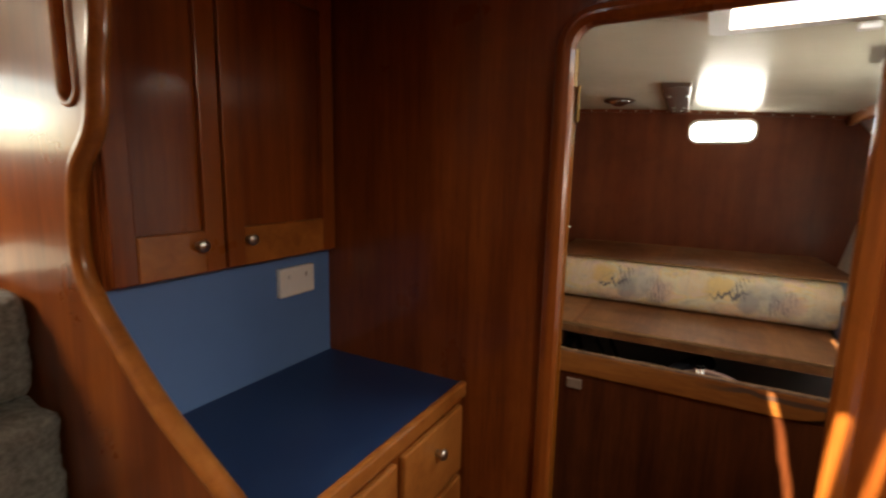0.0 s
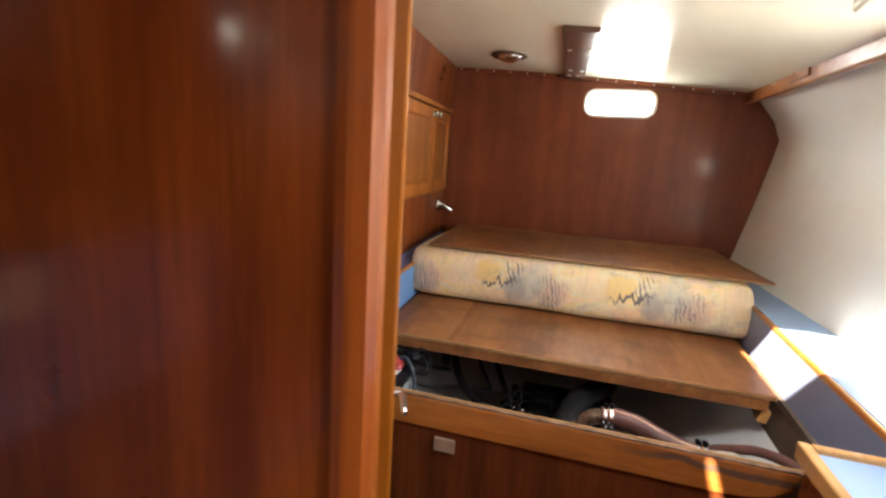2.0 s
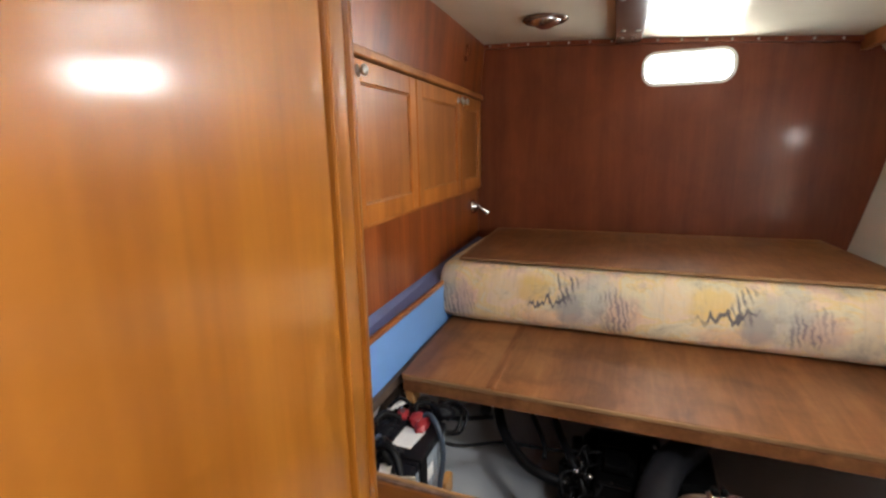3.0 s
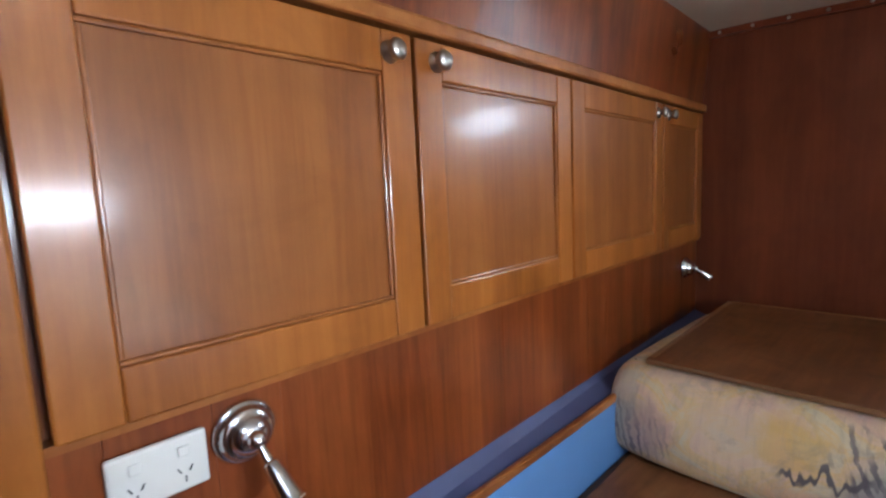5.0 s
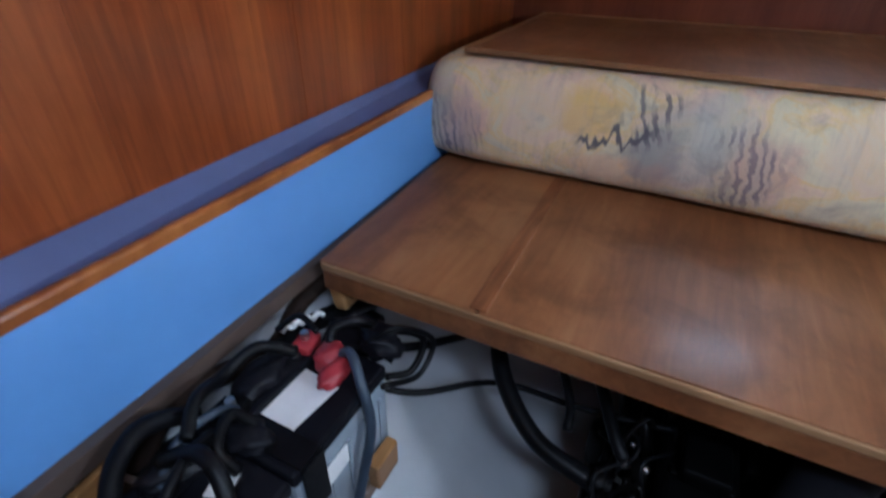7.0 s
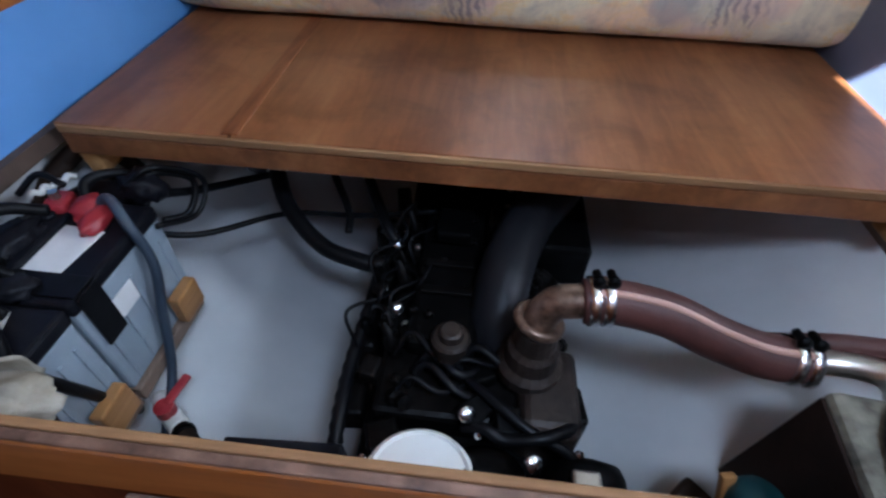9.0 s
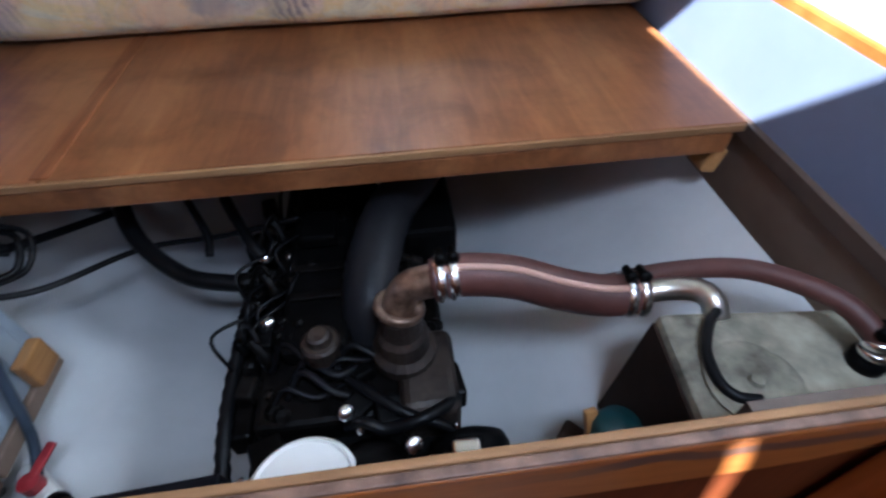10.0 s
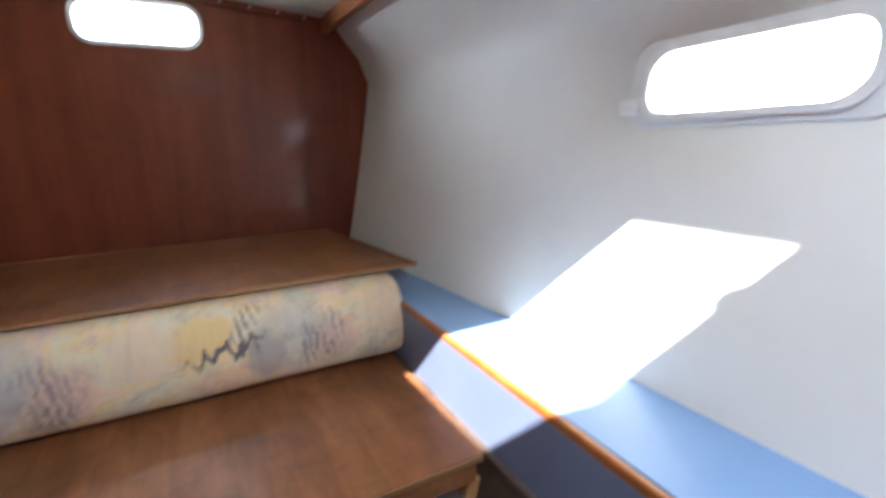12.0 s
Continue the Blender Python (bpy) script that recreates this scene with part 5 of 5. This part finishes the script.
def battery(y0, y1, label, marked=True):
    ob = thing("battery", label, "battery", "house batteries")
    tilt = Matrix.Translation((-0.588, (y0 + y1) / 2, 0.502))
    w = (y1 - y0) / 2
    part("case", turned_box((0.160, 2 * w, 0.19), tilt, 0.006), BATTERY, ob)
    for k in range(5):
        part("case_rib", turned_box((0.004, 0.008, 0.15), tilt @ pose(0.0815, -w + 0.022 + k * (2 * w - 0.044) / 4, -0.012), 0.001), BATTERY, ob)
    part("lid", turned_box((0.166, 2 * w + 0.003, 0.026), tilt @ pose(0, 0, 0.105), 0.006), BATTERY_TOP, ob)
    part("lid_block", turned_box((0.05, 2 * w - 0.05, 0.012), tilt @ pose(-0.045, 0, 0.1235), 0.004), BATTERY_TOP, ob)
    for k in range(3):
        part("vent_cap", turned([(0.011, 0), (0.011, 0.005), (0.008, 0.007), (0.0, 0.0075)], tilt @ pose(-0.045, (k - 1) * 0.045, 0.1295), 14), BATTERY_TOP, ob, smooth=True)
    if marked:
        part("label", turned_box((0.066, 0.096, 0.001), tilt @ pose(0.008, -0.010, 0.1186, 0, 0, -6), 0), LABEL, ob, "scuffed white label")
        part("side_label", turned_box((0.001, 0.058, 0.040), tilt @ pose(0.0840, -0.035, 0.045), 0), LABEL, ob, "white label on the case")
    else:
        part("label", turned_box((0.030, 0.040, 0.001), tilt @ pose(0.012, 0.045, 0.1186, 0, 0, 20), 0), LABEL, ob, "torn white label")
    for y, mat in ((w - 0.030, RED if marked else BLACK_METAL), (-w + 0.030, BLACK_METAL)):
        part("terminal_clamp", turned_box((0.034, 0.045, 0.026), tilt @ pose(-0.045, y, 0.131, 0, 8, 14), 0.007), mat, ob)
        part("terminal_bolt", turned([(0.007, 0), (0.007, 0.012), (0.0, 0.013)], tilt @ pose(-0.045, y, 0.144), 8), SCREW, ob)
    part("strap", join(turned_box((0.172, 0.04, 0.004), tilt @ pose(0, -w + 0.030, 0.1200), 0.001), turned_box((0.004, 0.04, 0.10), tilt @ pose(0.0862, -w + 0.030, 0.066), 0.001)), RUBBER, ob, "black webbing strap")
    part("chock", turned_box((0.022, 0.060, 0.06), tilt @ pose(0.096, w - 0.045, -0.060), 0.004), RAIL, ob, "wooden chock")
    part("tray", turned_box((0.175, 2 * w, 0.030), tilt @ pose(0.0, 0, -0.1105), 0.003), PLY_DARK, ob)
    part("bearer", turned_box((0.07, 2 * w - 0.04, 0.085), tilt @ pose(-0.035, 0, -0.168), 0.003), PLY_DARK, ob)
    return ob


battery(-0.298, -0.092, "grey battery with a black lid and red terminal")
battery(-0.466, -0.304, "grey battery with a black lid under loose cables", False)


def raised(p):
    """Where a lead lies that runs over the battery tops; leads away from them keep their place."""
    x, y, z = p
    over = min(1.0, max(0.0, (-0.44 - x) / 0.10)) * min(1.0, max(0.0, (z - 0.36) / 0.12))
    return (x + 0.030 * over, y + over * (-0.161 + 0.687 * y - y), z + 0.112 * over)


cables = thing("battery_cables", "tangle of black and slate battery cables", "cable")
for pts, r, mat in (
    ([(-0.61, 0.05, 0.51), (-0.58, 0.06, 0.54), (-0.535, 0.0, 0.53), (-0.508, -0.07, 0.49), (-0.500, -0.15, 0.44), (-0.49, -0.24, 0.37), (-0.48, -0.33, 0.31)], 0.008, BLUE_CABLE),
    ([(-0.61, 0.05, 0.51), (-0.63, 0.10, 0.545), (-0.60, 0.17, 0.53), (-0.55, 0.20, 0.48), (-0.45, 0.22, 0.47)], 0.008, RUBBER),
    ([(-0.62, -0.15, 0.51), (-0.64, -0.18, 0.55), (-0.62, -0.24, 0.545), (-0.60, -0.235, 0.51)], 0.008, RUBBER),
    ([(-0.61, -0.43, 0.51), (-0.57, -0.42, 0.55), (-0.54, -0.36, 0.53), (-0.52, -0.33, 0.47), (-0.515, -0.31, 0.36)], 0.008, RUBBER),
    ([(-0.66, -0.12, 0.49), (-0.655, -0.18, 0.55), (-0.66, -0.27, 0.555), (-0.655, -0.35, 0.50)], 0.006, BLUE_CABLE),
    ([(-0.57, 0.13, 0.50), (-0.545, 0.15, 0.545), (-0.51, 0.14, 0.53), (-0.515, 0.11, 0.48), (-0.545, 0.10, 0.47)], 0.006, RUBBER),
    ([(-0.58, 0.06, 0.46), (-0.50, 0.05, 0.455), (-0.38, 0.09, 0.465), (-0.22, 0.10, 0.47), (-0.07, 0.11, 0.49)], 0.006, RUBBER),
):
    part("cable", tube([raised(p) for p in pts], r, 10, 8), mat, cables, smooth=True)
fuse = thing("fuse_holder", "black switch block behind the batteries", "fuse block")
part("body", turned_box((0.085, 0.07, 0.06), pose(-0.615, -0.045, 0.575, 0, 10, 20), 0.01), BATTERY_TOP, fuse)
part("coil_wrap", tube([(-0.685 + 0.004 * k, -0.12 + 0.008 * k, 0.635 + 0.008 * (k % 2)) for k in range(9)], 0.005, 8, 4), WHITE_PLASTIC, fuse, "white wire wrap", smooth=True)

feeds = thing("fuel_hoses", "black hoses running from under the berth to the engine", "hose")
for pts, r in (
    ([(-0.44, 0.24, 0.56), (-0.40, 0.13, 0.53), (-0.355, 0.06, 0.50), (-0.28, 0.005, 0.465), (-0.20, -0.012, 0.45), (-0.15, -0.010, 0.44)], 0.0165),
    ([(-0.36, 0.28, 0.58), (-0.30, 0.17, 0.54), (-0.245, 0.08, 0.50), (-0.235, 0.035, 0.48)], 0.008),
    ([(-0.28, 0.30, 0.58), (-0.22, 0.16, 0.53), (-0.165, 0.06, 0.49), (-0.14, 0.03, 0.47)], 0.011),
    ([(-0.50, 0.30, 0.60), (-0.47, 0.22, 0.55), (-0.46, 0.16, 0.52)], 0.02),
):
    part("hose", tube(pts, r, 12, 8), RUBBER, feeds, smooth=True)
part("fitting", turned([(0.018, 0), (0.020, 0.004), (0.020, 0.02), (0.012, 0.03)], facing((-0.16, -0.012, 0.445), (-1, 0, 0.1)), 14), OILY, feeds, smooth=True)

valve = thing("seacock", "white seacock with a red lever handle", "valve")
valve.location = (-0.045, 0.020, 0.0)
part("body", tube([(-0.475, -0.285, 0.315), (-0.440, -0.315, 0.325), (-0.400, -0.345, 0.335)], 0.017, 14), WHITE_PLASTIC, valve, smooth=True)
part("lever", join(turned([(0.016, 0), (0.016, 0.02), (0.0, 0.022)], pose(-0.432, -0.322, 0.345), 14), strip_along((-0.432, -0.322, 0.362), (-0.415, -0.265, 0.372), 0.016, 0.007, 0.003)), RED, valve, "red lever")
part("hose", tube([(-0.402, -0.343, 0.335), (-0.36, -0.375, 0.345), (-0.315, -0.41, 0.36), (-0.28, -0.44, 0.36)], 0.016, 14), TANK_SIDE, valve, "brown hose", smooth=True)
part("clamp_band", turned([(0.017, 0), (0.019, 0.001), (0.019, 0.012), (0.017, 0.013)], facing((-0.396, -0.348, 0.336), (1, -0.8, 0.2)), 16), BLACK_METAL, valve, smooth=True)
redhose = thing("water_hose", "brown-red hose along the front of the bay", "hose")
part("hose", tube([(-0.66, -0.455, 0.50), (-0.57, -0.43, 0.53), (-0.52, -0.43, 0.51), (-0.46, -0.445, 0.47), (-0.40, -0.46, 0.42)], 0.014, 14), RED_HOSE, redhose, smooth=True)


def lump(place, size, seed, rough=0.3):
    """A soft, creased lump: tape, cloth or a taped-over joint."""
    bm = bmesh.new()
    bmesh.ops.create_icosphere(bm, subdivisions=3, radius=1.0)
    for vert in bm.verts:
        p = vert.co.copy()
        k = 1 + rough * noise.noise(p * 1.9 + Vector((seed, 0, 0))) + 0.5 * rough * noise.noise(p * 4.7 + Vector((0, seed, 0)))
        vert.co = Vector(place) + Vector((size[0] * p.x, size[1] * p.y, size[2] * p.z)) * k
    return bm


for k, (place, size) in enumerate((((-0.615, 0.050, 0.522), (0.026, 0.026, 0.018)), ((-0.588, 0.020, 0.520), (0.018, 0.034, 0.014)))):
    part("terminal_boot", lump(raised(place), size, 3 + k), RED, cables, "red terminal boot", smooth=True)
for k, (place, size) in enumerate((((-0.675, -0.06, 0.522), (0.028, 0.05, 0.018)), ((-0.625, -0.178, 0.516), (0.035, 0.025, 0.014)), ((-0.665, -0.27, 0.522), (0.028, 0.05, 0.018)), ((-0.56, 0.135, 0.525), (0.036, 0.03, 0.026)))):
    part("black_tape", lump(raised(place), size, 10 + k, 0.45), BATTERY_TOP, cables, "lump of black tape", smooth=True)
for pts, r in (
    ([(-0.66, 0.02, 0.53), (-0.69, -0.04, 0.56), (-0.70, -0.12, 0.55), (-0.68, -0.20, 0.57), (-0.65, -0.26, 0.56)], 0.009),
    ([(-0.66, -0.30, 0.55), (-0.60, -0.28, 0.585), (-0.555, -0.30, 0.56), (-0.535, -0.35, 0.50), (-0.53, -0.39, 0.42)], 0.010),
    ([(-0.69, -0.20, 0.54), (-0.70, -0.28, 0.57), (-0.685, -0.35, 0.565), (-0.65, -0.40, 0.545), (-0.60, -0.43, 0.54)], 0.012),
    ([(-0.64, -0.22, 0.55), (-0.62, -0.29, 0.575), (-0.60, -0.37, 0.56), (-0.59, -0.42, 0.53)], 0.006),
    ([(-0.57, 0.10, 0.54), (-0.53, 0.12, 0.57), (-0.49, 0.10, 0.55), (-0.495, 0.06, 0.50), (-0.53, 0.05, 0.49)], 0.005),
    ([(-0.70, 0.03, 0.55), (-0.67, 0.06, 0.575), (-0.63, 0.05, 0.565)], 0.005),
):
    part("cable", tube([raised(p) for p in pts], r, 10, 8), RUBBER, cables, smooth=True)

# Added dark hoses stand for both the cables and the shade along the hull.
trunk = thing("hose_bundle", "black hoses and dark looms added to fill the shaded strip beside the batteries", "hose")
for k, (x, z, r, mat) in enumerate(((-0.724, 0.545, 0.019, RUBBER), (-0.712, 0.505, 0.017, BATTERY_TOP), (-0.734, 0.590, 0.017, TANK_SIDE))):
    part("hose", tube([(x + 0.012 * math.sin(3.1 * k + 2.3 * j), -0.47 + 0.092 * j, z + 0.022 * math.sin(1.7 * k + 1.9 * j) - (0.10 if j > 6 else 0.0) * (j - 6)) for j in range(8)], r, 10, 5), mat, trunk, smooth=True)

# crumpled canvas in the corner
rag = bmesh.new()
bmesh.ops.create_icosphere(rag, subdivisions=4, radius=1.0)
for vert in rag.verts:
    p = vert.co.copy()
    k = 1 + 0.35 * noise.noise(p * 2.1) + 0.18 * noise.noise(p * 5.3)
    vert.co = Vector((-0.500 + 0.075 * p.x * k, -0.436 + 0.040 * p.y * k, 0.622 + 0.036 * p.z * k))
bag = tagged(part("canvas_bag", rag, CANVAS, smooth=True), "crumpled off-white canvas bag stuffed beside the battery", "bag")
flap = turned_box((0.10, 0.005, 0.055), pose(-0.515, -0.408, 0.645, 24, 0, 14), 0.0)
bmesh.ops.subdivide_edges(flap, edges=list(flap.edges), cuts=5, use_grid_fill=True)
for vert in flap.verts:
    vert.co += Vector((0.3, 1.0, 0.4)) * 0.012 * noise.noise(vert.co * 22)
part("flap", flap, CANVAS, bag, "stiff upturned canvas edge", smooth=True)
offcut = thing("wooden_box", "small open wooden box in the corner of the bay", "box")
part("side", turned_box((0.012, 0.10, 0.07), pose(-0.705, -0.435, 0.600, 0, 0, 10), 0.002), RAIL, offcut)
part("side", turned_box((0.06, 0.010, 0.05), pose(-0.685, -0.392, 0.602, 0, 0, 10), 0.002), PLY_DARK, offcut)
part("base", turned_box((0.09, 0.10, 0.010), pose(-0.685, -0.435, 0.566, 0, 0, 10), 0.002), PLY_DARK, offcut)
